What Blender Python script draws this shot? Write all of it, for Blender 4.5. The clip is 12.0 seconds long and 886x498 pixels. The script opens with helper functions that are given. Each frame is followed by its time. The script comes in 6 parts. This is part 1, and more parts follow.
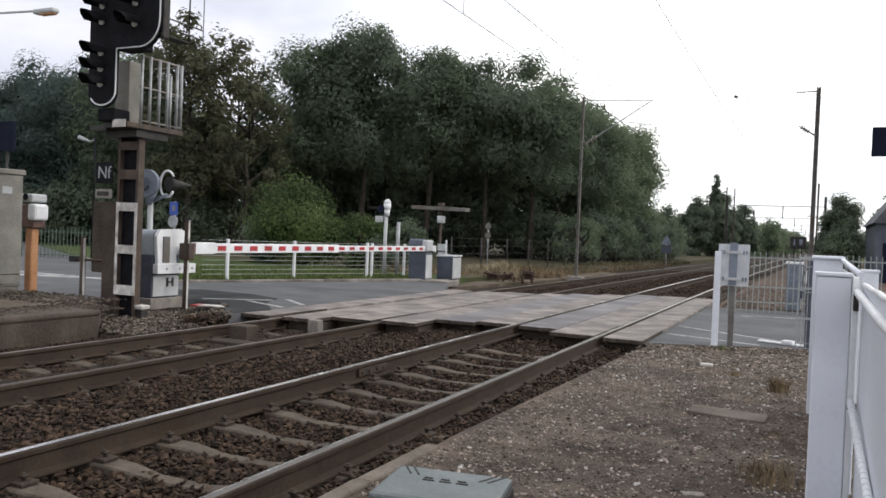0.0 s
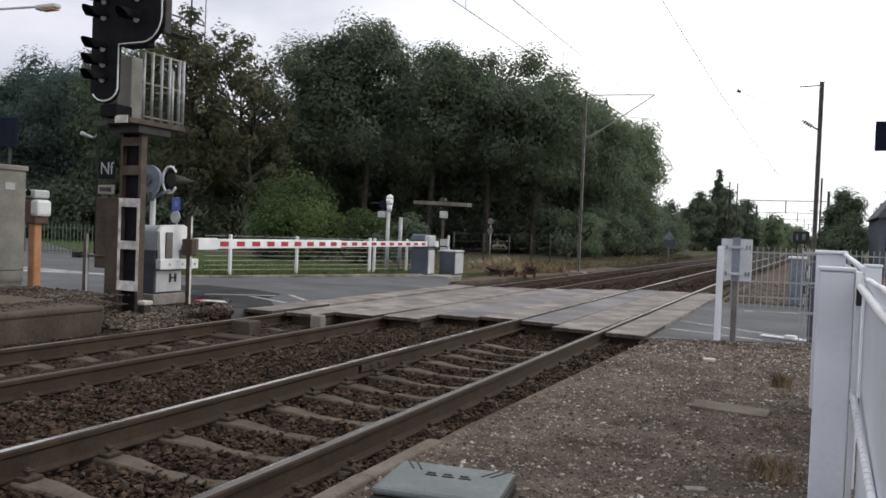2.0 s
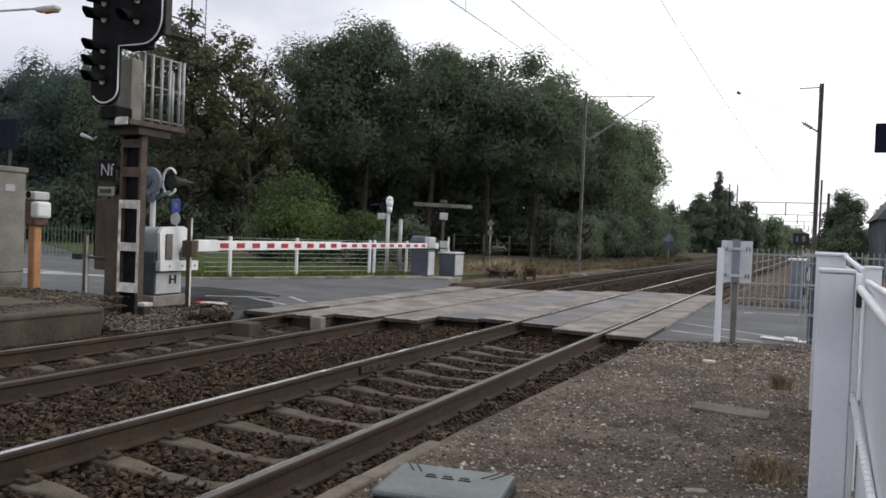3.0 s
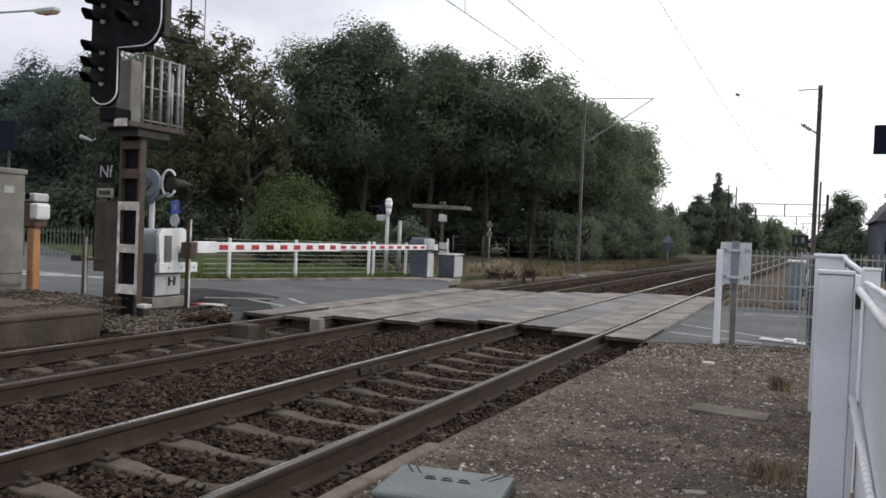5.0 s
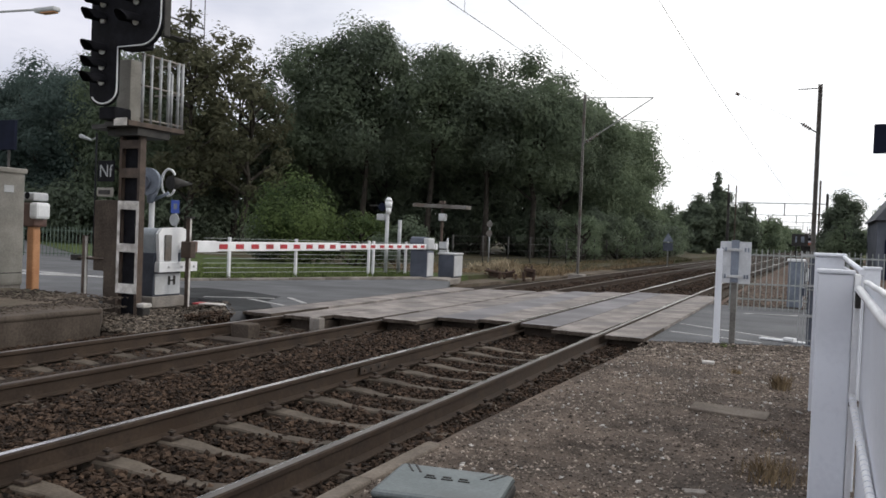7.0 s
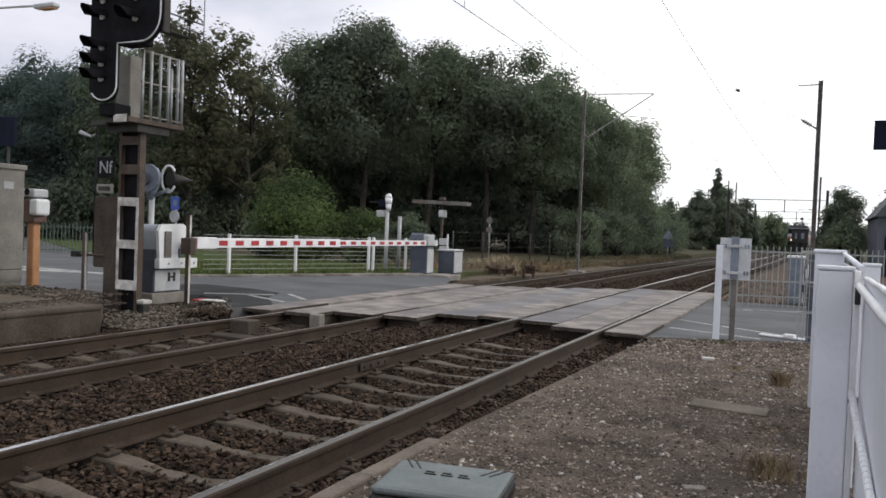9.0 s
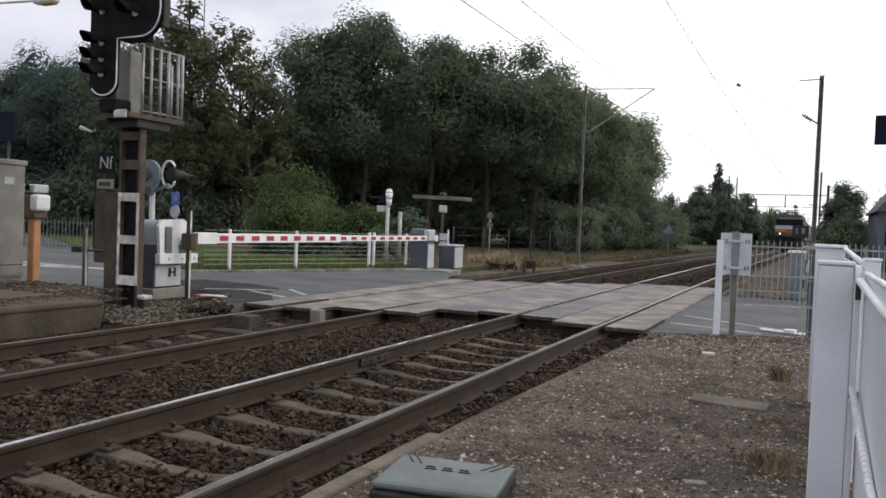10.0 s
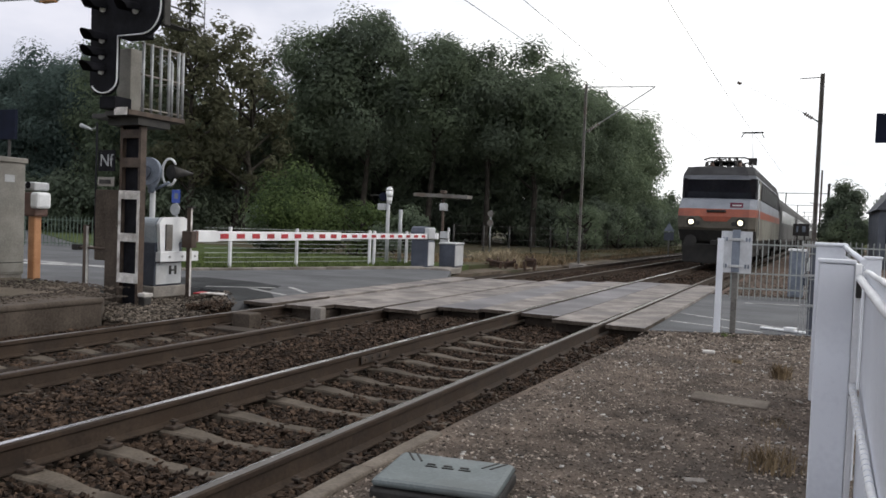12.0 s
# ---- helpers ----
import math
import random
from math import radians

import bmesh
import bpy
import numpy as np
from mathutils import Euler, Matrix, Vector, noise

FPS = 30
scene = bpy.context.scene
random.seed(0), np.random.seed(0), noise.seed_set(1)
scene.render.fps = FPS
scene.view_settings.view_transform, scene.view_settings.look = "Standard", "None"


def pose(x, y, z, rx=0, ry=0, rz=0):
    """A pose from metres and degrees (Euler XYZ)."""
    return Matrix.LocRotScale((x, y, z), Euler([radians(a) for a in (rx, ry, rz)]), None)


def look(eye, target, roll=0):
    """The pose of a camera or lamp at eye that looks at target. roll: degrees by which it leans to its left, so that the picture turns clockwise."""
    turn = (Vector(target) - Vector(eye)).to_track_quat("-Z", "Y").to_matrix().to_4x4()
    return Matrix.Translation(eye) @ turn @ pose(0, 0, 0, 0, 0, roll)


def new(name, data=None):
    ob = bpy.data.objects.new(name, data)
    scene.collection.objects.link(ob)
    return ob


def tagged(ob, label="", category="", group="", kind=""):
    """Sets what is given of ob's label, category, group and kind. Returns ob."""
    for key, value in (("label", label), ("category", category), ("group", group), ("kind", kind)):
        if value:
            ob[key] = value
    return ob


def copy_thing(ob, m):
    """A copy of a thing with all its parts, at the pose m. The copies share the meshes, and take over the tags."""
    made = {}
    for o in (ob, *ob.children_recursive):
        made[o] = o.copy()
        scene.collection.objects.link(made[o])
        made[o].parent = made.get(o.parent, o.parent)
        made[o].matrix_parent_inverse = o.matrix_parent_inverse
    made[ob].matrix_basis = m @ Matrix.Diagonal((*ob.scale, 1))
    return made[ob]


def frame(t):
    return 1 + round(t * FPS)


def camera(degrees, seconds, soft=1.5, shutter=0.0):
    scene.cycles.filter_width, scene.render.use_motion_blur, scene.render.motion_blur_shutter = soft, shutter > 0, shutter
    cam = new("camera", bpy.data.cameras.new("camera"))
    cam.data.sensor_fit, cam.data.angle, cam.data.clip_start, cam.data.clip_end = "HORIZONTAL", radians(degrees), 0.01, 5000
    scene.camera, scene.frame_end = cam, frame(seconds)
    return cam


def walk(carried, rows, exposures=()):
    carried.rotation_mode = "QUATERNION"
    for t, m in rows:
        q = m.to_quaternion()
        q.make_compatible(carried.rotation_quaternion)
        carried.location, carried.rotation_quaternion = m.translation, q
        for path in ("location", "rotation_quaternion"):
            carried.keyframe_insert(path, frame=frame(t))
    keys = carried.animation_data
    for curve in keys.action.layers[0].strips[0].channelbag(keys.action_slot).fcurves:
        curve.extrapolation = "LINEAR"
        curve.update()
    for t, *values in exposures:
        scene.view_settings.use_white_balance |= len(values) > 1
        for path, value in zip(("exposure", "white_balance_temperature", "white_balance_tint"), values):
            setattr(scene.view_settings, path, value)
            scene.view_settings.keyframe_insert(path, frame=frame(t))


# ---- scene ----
cam = camera(58.42, 12.0, soft=1.62)
EYE = (3.505, 0.0, 1.405)
TURNS = [
    (0, 24.717, -1.032, 2.346), (0.5, 24.665, -1.996, 2.265), (1, 24.687, -2.305, 2.238), (1.5, 24.847, -1.840, 2.284),
    (2, 24.877, -1.383, 2.258), (2.5, 24.876, -1.617, 2.239), (3, 24.880, -1.256, 2.269), (5, 24.826, -1.138, 2.262),
    (5.5, 24.825, -1.255, 2.267), (6, 24.820, -1.380, 2.260), (6.5, 24.820, -1.386, 2.253), (7, 24.815, -1.190, 2.245),
    (9, 24.803, -1.446, 2.247), (9.5, 24.854, -1.723, 2.190), (10, 24.826, -1.793, 2.217), (10.5, 24.814, -1.828, 2.249),
    (11, 24.819, -1.799, 2.228), (11.5, 24.817, -1.486, 2.218), (12, 24.852, -1.941, 2.248)]
PATH = []
for t, yaw, pitch, roll in TURNS:
    # a hand-held camera: yaw to its left, pitch up, lean to its left
    PATH.append((t, Matrix.Translation(EYE) @ pose(0, 0, 0, 0, 0, yaw) @ pose(0, 0, 0, 90 + pitch) @ pose(0, 0, 0, 0, 0, roll)))
walk(cam, PATH, ((0, 0.2), (0.4, 0.02), (0.5, 0.0), (12, 0.0)))

# ---- light ----
SUN_AZ, SUN_EL = 62.0, 33.0          # degrees clockwise from +y, and above the horizon
sun_way = Vector((math.sin(radians(SUN_AZ)) * math.cos(radians(SUN_EL)), math.cos(radians(SUN_AZ)) * math.cos(radians(SUN_EL)), math.sin(radians(SUN_EL))))
world = bpy.data.worlds.new("overcast")
scene.world = world
world.use_nodes = True
wt = world.node_tree
wt.nodes.clear()


def wn(kind, **values):
    n = wt.nodes.new(kind)
    for k, v in values.items():
        n.inputs[k].default_value = v
    return n


out = wn("ShaderNodeOutputWorld")
mixs = wn("ShaderNodeMixShader")
sky_bg, cloud_bg = wn("ShaderNodeBackground", Strength=0.10), wn("ShaderNodeBackground", Strength=1.0)
sky = wt.nodes.new("ShaderNodeTexSky")
sky.sky_type, sky.sun_disc, sky.sun_elevation, sky.sun_rotation = "NISHITA", False, radians(SUN_EL), radians(SUN_AZ)
coord = wt.nodes.new("ShaderNodeTexCoord")
stretch = wn("ShaderNodeMapping", Scale=(1.0, 1.0, 2.6))
clouds = wn("ShaderNodeTexNoise", Scale=2.1, Detail=6.0, Roughness=0.55)
veil = wt.nodes.new("ShaderNodeValToRGB")
veil.color_ramp.elements[0].position, veil.color_ramp.elements[0].color = 0.30, (0.74, 0.74, 0.74, 1)
veil.color_ramp.elements[1].position, veil.color_ramp.elements[1].color = 0.55, (1, 1, 1, 1)
dot = wt.nodes.new("ShaderNodeVectorMath")
dot.operation = "DOT_PRODUCT"
dot.inputs[1].default_value = sun_way
glow = wt.nodes.new("ShaderNodeValToRGB")      # thin cloud is brightest round the sun
glow.color_ramp.interpolation = "EASE"
glow.color_ramp.elements[0].position, glow.color_ramp.elements[0].color = 0.10, (0.95, 0.96, 1.0, 1)
low = glow.color_ramp.elements.new(0.43)
low.color = (0.85, 0.855, 0.94, 1)
glow.color_ramp.elements[2].position, glow.color_ramp.elements[2].color = 0.68, (1.40, 1.40, 1.38, 1)
grey = wt.nodes.new("ShaderNodeValToRGB")
grey.color_ramp.elements[0].position, grey.color_ramp.elements[0].color = 0.36, (0.82, 0.83, 0.88, 1)
grey.color_ramp.elements[1].position, grey.color_ramp.elements[1].color = 0.64, (1.04, 1.04, 1.04, 1)
tint = wt.nodes.new("ShaderNodeMix")
tint.data_type, tint.blend_type = "RGBA", "MULTIPLY"
tint.inputs[0].default_value = 1.0
L = wt.links.new
L(coord.outputs["Generated"], stretch.inputs[0])
L(stretch.outputs[0], clouds.inputs["Vector"])
L(clouds.outputs["Fac"], veil.inputs[0])
L(clouds.outputs["Fac"], grey.inputs[0])
L(coord.outputs["Generated"], dot.inputs[0])
half = wn("ShaderNodeMapRange")
half.inputs["From Min"].default_value = -1.0
L(dot.outputs["Value"], half.inputs["Value"])
L(half.outputs[0], glow.inputs[0])
L(glow.outputs[0], tint.inputs[6])
L(grey.outputs[0], tint.inputs[7])
L(tint.outputs[2], cloud_bg.inputs[0])
L(sky.outputs[0], sky_bg.inputs[0])
L(veil.outputs[0], mixs.inputs[0])
L(sky_bg.outputs[0], mixs.inputs[1])
L(cloud_bg.outputs[0], mixs.inputs[2])
L(mixs.outputs[0], out.inputs[0])
sun = new("sun", bpy.data.lights.new("sun", "SUN"))
sun.data.energy, sun.data.angle, sun.data.color = 0.9, radians(20), (1.0, 0.95, 0.88)
sun.matrix_world = look(sun_way * 60, (0, 0, 0))


# ---- materials ----
def mat(name, a, b, rough=0.7, metal=0.0, scale=6.0, fine=60.0, bump=0.15, vary=0.0, island=0.0, spec=0.5, stain=None, dist=0.01, world_space=False, stretch=None):
    """Two colours mixed by coarse and fine noise, with relief; vary: by object, island: by loose piece, stain: a third colour in patches."""
    m = bpy.data.materials.new(name)
    m.use_nodes = True
    nt = m.node_tree
    bsdf = nt.nodes["Principled BSDF"]
    bsdf.inputs["Metallic"].default_value = metal
    bsdf.inputs["Specular IOR Level"].default_value = spec
    tc = nt.nodes.new("ShaderNodeTexCoord")
    n1 = nt.nodes.new("ShaderNodeTexNoise")
    n1.inputs["Scale"].default_value, n1.inputs["Detail"].default_value = scale, 5
    n2 = nt.nodes.new("ShaderNodeTexNoise")
    n2.inputs["Scale"].default_value, n2.inputs["Detail"].default_value = fine, 3
    place = nt.nodes.new("ShaderNodeNewGeometry").outputs["Position"] if world_space else tc.outputs["Object"]
    for n in (n1, n2):
        nt.links.new(place, n.inputs["Vector"])
    add = nt.nodes.new("ShaderNodeMath")
    add.operation = "MULTIPLY_ADD"
    nt.links.new(n2.outputs["Fac"], add.inputs[0])
    add.inputs[1].default_value = 0.55
    nt.links.new(n1.outputs["Fac"], add.inputs[2])
    ramp = nt.nodes.new("ShaderNodeValToRGB")
    ramp.color_ramp.elements[0].position, ramp.color_ramp.elements[0].color = 0.60, (*a, 1)
    ramp.color_ramp.elements[1].position, ramp.color_ramp.elements[1].color = 0.95, (*b, 1)
    nt.links.new(add.outputs[0], ramp.inputs[0])
    colour = ramp.outputs[0]
    if stain:
        n3 = nt.nodes.new("ShaderNodeTexNoise")
        n3.inputs["Scale"].default_value, n3.inputs["Detail"].default_value = scale * 0.45, 6
        if stretch:
            mp = nt.nodes.new("ShaderNodeMapping")
            mp.inputs["Scale"].default_value, mp.inputs["Rotation"].default_value = stretch, (0, 0, radians(-17))
            nt.links.new(place, mp.inputs["Vector"])
            nt.links.new(mp.outputs[0], n3.inputs["Vector"])
        else:
            nt.links.new(place, n3.inputs["Vector"])
        r3 = nt.nodes.new("ShaderNodeValToRGB")
        r3.color_ramp.elements[0].position, r3.color_ramp.elements[0].color = 0.50, (0, 0, 0, 1)
        r3.color_ramp.elements[1].position, r3.color_ramp.elements[1].color = 0.66, (0.74, 0.74, 0.74, 1)
        nt.links.new(n3.outputs["Fac"], r3.inputs[0])
        mx = nt.nodes.new("ShaderNodeMix")
        mx.data_type = "RGBA"
        nt.links.new(r3.outputs[0], mx.inputs[0])
        nt.links.new(colour, mx.inputs[6])
        mx.inputs[7].default_value = (*stain, 1)
        colour = mx.outputs[2]
    if vary or island:
        info = nt.nodes.new("ShaderNodeNewGeometry" if island else "ShaderNodeObjectInfo")
        rng = nt.nodes.new("ShaderNodeMapRange")
        k = island or vary
        rng.inputs["To Min"].default_value, rng.inputs["To Max"].default_value = 1 - k, 1 + k
        nt.links.new(info.outputs["Random Per Island" if island else "Random"], rng.inputs["Value"])
        hsv = nt.nodes.new("ShaderNodeHueSaturation")
        nt.links.new(rng.outputs[0], hsv.inputs["Value"])
        nt.links.new(colour, hsv.inputs["Color"])
        colour = hsv.outputs[0]
    nt.links.new(colour, bsdf.inputs["Base Color"])
    rr = nt.nodes.new("ShaderNodeMapRange")
    rr.inputs["To Min"].default_value, rr.inputs["To Max"].default_value = max(0.03, rough - 0.12), min(1, rough + 0.12)
    nt.links.new(n1.outputs["Fac"], rr.inputs["Value"])
    nt.links.new(rr.outputs[0], bsdf.inputs["Roughness"])
    if bump:
        bp = nt.nodes.new("ShaderNodeBump")
        bp.inputs["Strength"].default_value, bp.inputs["Distance"].default_value = bump, dist
        nt.links.new(add.outputs[0], bp.inputs["Height"])
        nt.links.new(bp.outputs[0], bsdf.inputs["Normal"])
    return m


def foliage(name, a, b):
    m = mat(name, a, b, 0.7, 0, 0.5, 2.4, 0, island=0.10, spec=0.06)
    nt = m.node_tree
    bsdf, o = nt.nodes["Principled BSDF"], nt.nodes["Material Output"]
    tr = nt.nodes.new("ShaderNodeBsdfTranslucent")
    mx = nt.nodes.new("ShaderNodeAddShader")       # a leaf reflects about as much as it lets through
    nt.links.new(bsdf.inputs["Base Color"].links[0].from_socket, tr.inputs[0])
    nt.links.new(bsdf.outputs[0], mx.inputs[0])
    nt.links.new(tr.outputs[0], mx.inputs[1])
    nt.links.new(mx.outputs[0], o.inputs[0])
    return m


def lamp_glow(name, colour, strength):
    m = bpy.data.materials.new(name)
    m.use_nodes = True
    b = m.node_tree.nodes["Principled BSDF"]
    b.inputs["Emission Color"].default_value, b.inputs["Emission Strength"].default_value = (*colour, 1), strength
    return m


M = {}
M["ballast"] = mat("ballast_stone", (0.017, 0.0108, 0.0072), (0.064, 0.042, 0.029), 0.9, 0, 9, 60, 0.5, island=0.75, spec=0.2)
M["ballast_bed"] = mat("ballast_bed", (0.011, 0.0075, 0.005), (0.04, 0.028, 0.02), 0.95, 0, 5, 28, 1.0, spec=0.2, dist=0.05)
M["ballast_pale"] = mat("pale_ballast_stone", (0.036, 0.028, 0.022), (0.145, 0.122, 0.10), 0.9, 0, 9, 60, 0.4, island=0.85, spec=0.2)
M["sleeper"] = mat("weathered_concrete_sleeper", (0.058, 0.047, 0.036), (0.12, 0.099, 0.078), 0.9, 0, 5, 50, 0.4, vary=0.18, spec=0.25, stain=(0.035, 0.027, 0.02), world_space=True)
M["rail"] = mat("rusty_rail_steel", (0.025, 0.0155, 0.01), (0.054, 0.036, 0.024), 0.75, 0.15, 4, 40, 0.3, spec=0.4, stain=(0.036, 0.021, 0.012))
M["rail_top"] = mat("polished_rail_head", (0.66, 0.64, 0.62), (0.82, 0.805, 0.79), 0.24, 0.95, 3, 60, 0.03)
M["rail_head_rusty"] = mat("rusty_rail_head", (0.05, 0.036, 0.028), (0.10, 0.078, 0.063), 0.5, 0.5, 3, 60, 0.05)
M["rail_top_dull"] = mat("dull_rail_head", (0.17, 0.15, 0.135), (0.27, 0.245, 0.225), 0.40, 0.8, 3, 60, 0.04)
M["rail_head"] = mat("burnished_rail_head", (0.09, 0.08, 0.072), (0.155, 0.14, 0.128), 0.34, 0.8, 3, 60, 0.04)
M["clip"] = mat("rusty_clip", (0.03, 0.024, 0.02), (0.08, 0.055, 0.04), 0.8, 0.3, 10, 60, 0.2)
M["asphalt"] = mat("worn_asphalt", (0.068, 0.07, 0.075), (0.122, 0.124, 0.131), 0.85, 0, 1.1, 130, 0.35, spec=0.35, stain=(0.055, 0.057, 0.061), stretch=(0.25, 1.6, 1.0))
M["asphalt_new"] = mat("dark_asphalt_patch", (0.024, 0.026, 0.027), (0.056, 0.058, 0.060), 0.95, 0, 1.6, 120, 0.35, spec=0.1, stain=(0.042, 0.043, 0.044))
M["deck"] = mat("crossing_concrete", (0.118, 0.104, 0.098), (0.285, 0.256, 0.236), 0.85, 0, 2.0, 40, 0.4, vary=0.10, spec=0.35, stain=(0.112, 0.104, 0.106), world_space=True, stretch=(0.8, 1.3, 1.0))
M["deck_grey"] = mat("crossing_asphalt_panel", (0.125, 0.12, 0.125), (0.215, 0.205, 0.212), 0.8, 0, 1.3, 90, 0.25, vary=0.07, spec=0.35, stain=(0.10, 0.097, 0.105), world_space=True, stretch=(0.6, 1.8, 1.0))
M["paint_road"] = mat("worn_road_paint", (0.22, 0.22, 0.22), (0.42, 0.42, 0.41), 0.7, 0, 5, 60, 0.2, stain=(0.14, 0.142, 0.146))
M["gravel"] = mat("trodden_gravel", (0.048, 0.036, 0.028), (0.15, 0.117, 0.094), 0.95, 0, 2.0, 45, 0.9, spec=0.2, stain=(0.056, 0.047, 0.041), dist=0.03)
M["gravel_stone"] = mat("gravel_stone", (0.065, 0.05, 0.041), (0.3, 0.255, 0.215), 0.9, 0, 8, 60, 0.2, island=0.8, spec=0.25)
M["white_stone"] = mat("white_pebble", (0.32, 0.3, 0.275), (0.52, 0.5, 0.47), 0.8, 0, 8, 60, 0.2, island=0.3)
M["concrete"] = mat("old_concrete", (0.16, 0.145, 0.13), (0.30, 0.275, 0.25), 0.9, 0, 2.2, 40, 0.4, vary=0.1, spec=0.25, stain=(0.10, 0.085, 0.072), world_space=True)
M["concrete_dark"] = mat("stained_shaded_concrete", (0.043, 0.034, 0.027), (0.095, 0.077, 0.063), 0.95, 0, 1.8, 30, 0.45, spec=0.2, stain=(0.028, 0.022, 0.018))
M["earth"] = mat("dry_earth", (0.062, 0.049, 0.038), (0.15, 0.122, 0.095), 0.95, 0, 1.5, 30, 0.7, spec=0.15, stain=(0.05, 0.052, 0.03), dist=0.03)
M["red_gravel"] = mat("reddish_gravel", (0.05, 0.036, 0.028), (0.16, 0.108, 0.083), 0.95, 0, 2.5, 25, 0.8, spec=0.15, stain=(0.07, 0.062, 0.052), dist=0.03)
M["sign_back"] = mat("grey_sign_back", (0.46, 0.48, 0.51), (0.60, 0.62, 0.65), 0.55, 0.1, 6, 40, 0.05, stain=(0.40, 0.41, 0.43))
M["wood_floor"] = mat("leaf_litter", (0.035, 0.030, 0.020), (0.085, 0.072, 0.045), 0.95, 0, 1.0, 20, 0.6, spec=0.15, stain=(0.05, 0.06, 0.025), dist=0.04)
M["ground"] = mat("field_grass", (0.05, 0.07, 0.025), (0.12, 0.125, 0.055), 0.95, 0, 0.35, 12, 0.6, spec=0.15, stain=(0.15, 0.125, 0.075), dist=0.05)
M["verge"] = mat("verge_turf", (0.042, 0.06, 0.02), (0.085, 0.112, 0.038), 0.95, 0, 1.5, 25, 0.6, spec=0.15, dist=0.03)
M["grass"] = mat("grass_blades", (0.060, 0.086, 0.026), (0.125, 0.16, 0.054), 0.7, 0, 3, 9, 0, island=0.5, spec=0.2)
M["dry_grass"] = mat("dry_grass_blades", (0.11, 0.078, 0.045), (0.23, 0.172, 0.105), 0.8, 0, 3, 9, 0, island=0.4, spec=0.2)
M["weeds"] = mat("olive_weed_stalks", (0.040, 0.043, 0.022), (0.105, 0.098, 0.052), 0.8, 0, 3, 9, 0, island=0.4, spec=0.1)
M["scrap"] = mat("rust_scaled_iron", (0.028, 0.017, 0.012), (0.085, 0.050, 0.034), 0.85, 0.1, 7, 50, 0.4)
M["straw"] = mat("pale_straw_blades", (0.22, 0.175, 0.115), (0.40, 0.335, 0.23), 0.8, 0, 3, 9, 0, island=0.4, spec=0.2)
M["edging"] = mat("dirty_edging_concrete", (0.095, 0.078, 0.063), (0.19, 0.162, 0.134), 0.9, 0, 3, 40, 0.4, vary=0.12, spec=0.25, stain=(0.055, 0.043, 0.033), world_space=True)
M["badge_red"] = mat("plum_badge_enamel", (0.11, 0.012, 0.035), (0.17, 0.022, 0.055), 0.4, 0, 4, 40, 0.0)
M["leaf"] = foliage("dark_leaves", (0.044, 0.057, 0.040), (0.082, 0.102, 0.066))
M["leaf_dark"] = foliage("shadow_green_leaves", (0.043, 0.054, 0.041), (0.078, 0.096, 0.066))
M["leaf_soft"] = foliage("grey_green_leaves", (0.052, 0.068, 0.044), (0.104, 0.128, 0.082))
M["leaf_bright"] = foliage("fresh_green_leaves", (0.025, 0.039, 0.017), (0.074, 0.098, 0.037))
# bluish haze over the left trees, put into the leaf colour
M["leaf_blue"] = foliage("hazy_blue_green_leaves", (0.027, 0.039, 0.036), (0.052, 0.072, 0.064))
M["leaf_brown"] = foliage("browning_leaves", (0.030, 0.032, 0.020), (0.066, 0.066, 0.041))
M["bark"] = mat("bark", (0.02, 0.018, 0.015), (0.055, 0.047, 0.04), 0.95, 0, 3, 25, 0.8, spec=0.15, dist=0.03)
M["steel_grey"] = mat("galvanised_steel", (0.26, 0.27, 0.28), (0.42, 0.43, 0.44), 0.55, 0.5, 6, 60, 0.08)
M["mast_brown"] = mat("brown_rusted_paint", (0.042, 0.03, 0.024), (0.1, 0.075, 0.06), 0.8, 0.1, 5, 50, 0.2, stain=(0.075, 0.043, 0.028))
M["mast_white"] = mat("chalky_white_paint", (0.36, 0.34, 0.32), (0.70, 0.68, 0.65), 0.7, 0, 6, 50, 0.15, stain=(0.13, 0.098, 0.075))
M["mast_grey"] = mat("weathered_mast_paint", (0.095, 0.09, 0.083), (0.19, 0.18, 0.168), 0.75, 0.1, 3, 40, 0.15, stain=(0.10, 0.066, 0.045))
M["dark_steel"] = mat("dark_grey_steel", (0.018, 0.017, 0.0165), (0.048, 0.045, 0.042), 0.65, 0.3, 6, 50, 0.15)
M["black"] = mat("matt_black_paint", (0.006, 0.006, 0.0075), (0.014, 0.014, 0.018), 0.8, 0, 6, 50, 0.05, spec=0.12)
M["white"] = mat("white_paint", (0.66, 0.67, 0.69), (0.80, 0.81, 0.82), 0.5, 0, 2.5, 40, 0.05, stain=(0.58, 0.58, 0.59))
M["fence_white"] = mat("white_coated_sheet", (0.63, 0.655, 0.715), (0.74, 0.765, 0.82), 0.4, 0, 1.5, 30, 0.03, stain=(0.57, 0.585, 0.63))
M["red"] = mat("signal_red_paint", (0.32, 0.014, 0.024), (0.44, 0.03, 0.04), 0.5, 0, 6, 50, 0.05, stain=(0.24, 0.03, 0.028))
M["blue_grey"] = mat("blue_grey_cabinet_paint", (0.042, 0.050, 0.072), (0.078, 0.09, 0.12), 0.55, 0, 3, 40, 0.05, stain=(0.038, 0.044, 0.06))
M["pale_grey"] = mat("pale_grey_cabinet_paint", (0.38, 0.39, 0.41), (0.52, 0.53, 0.54), 0.55, 0, 3, 40, 0.05, stain=(0.33, 0.33, 0.33))
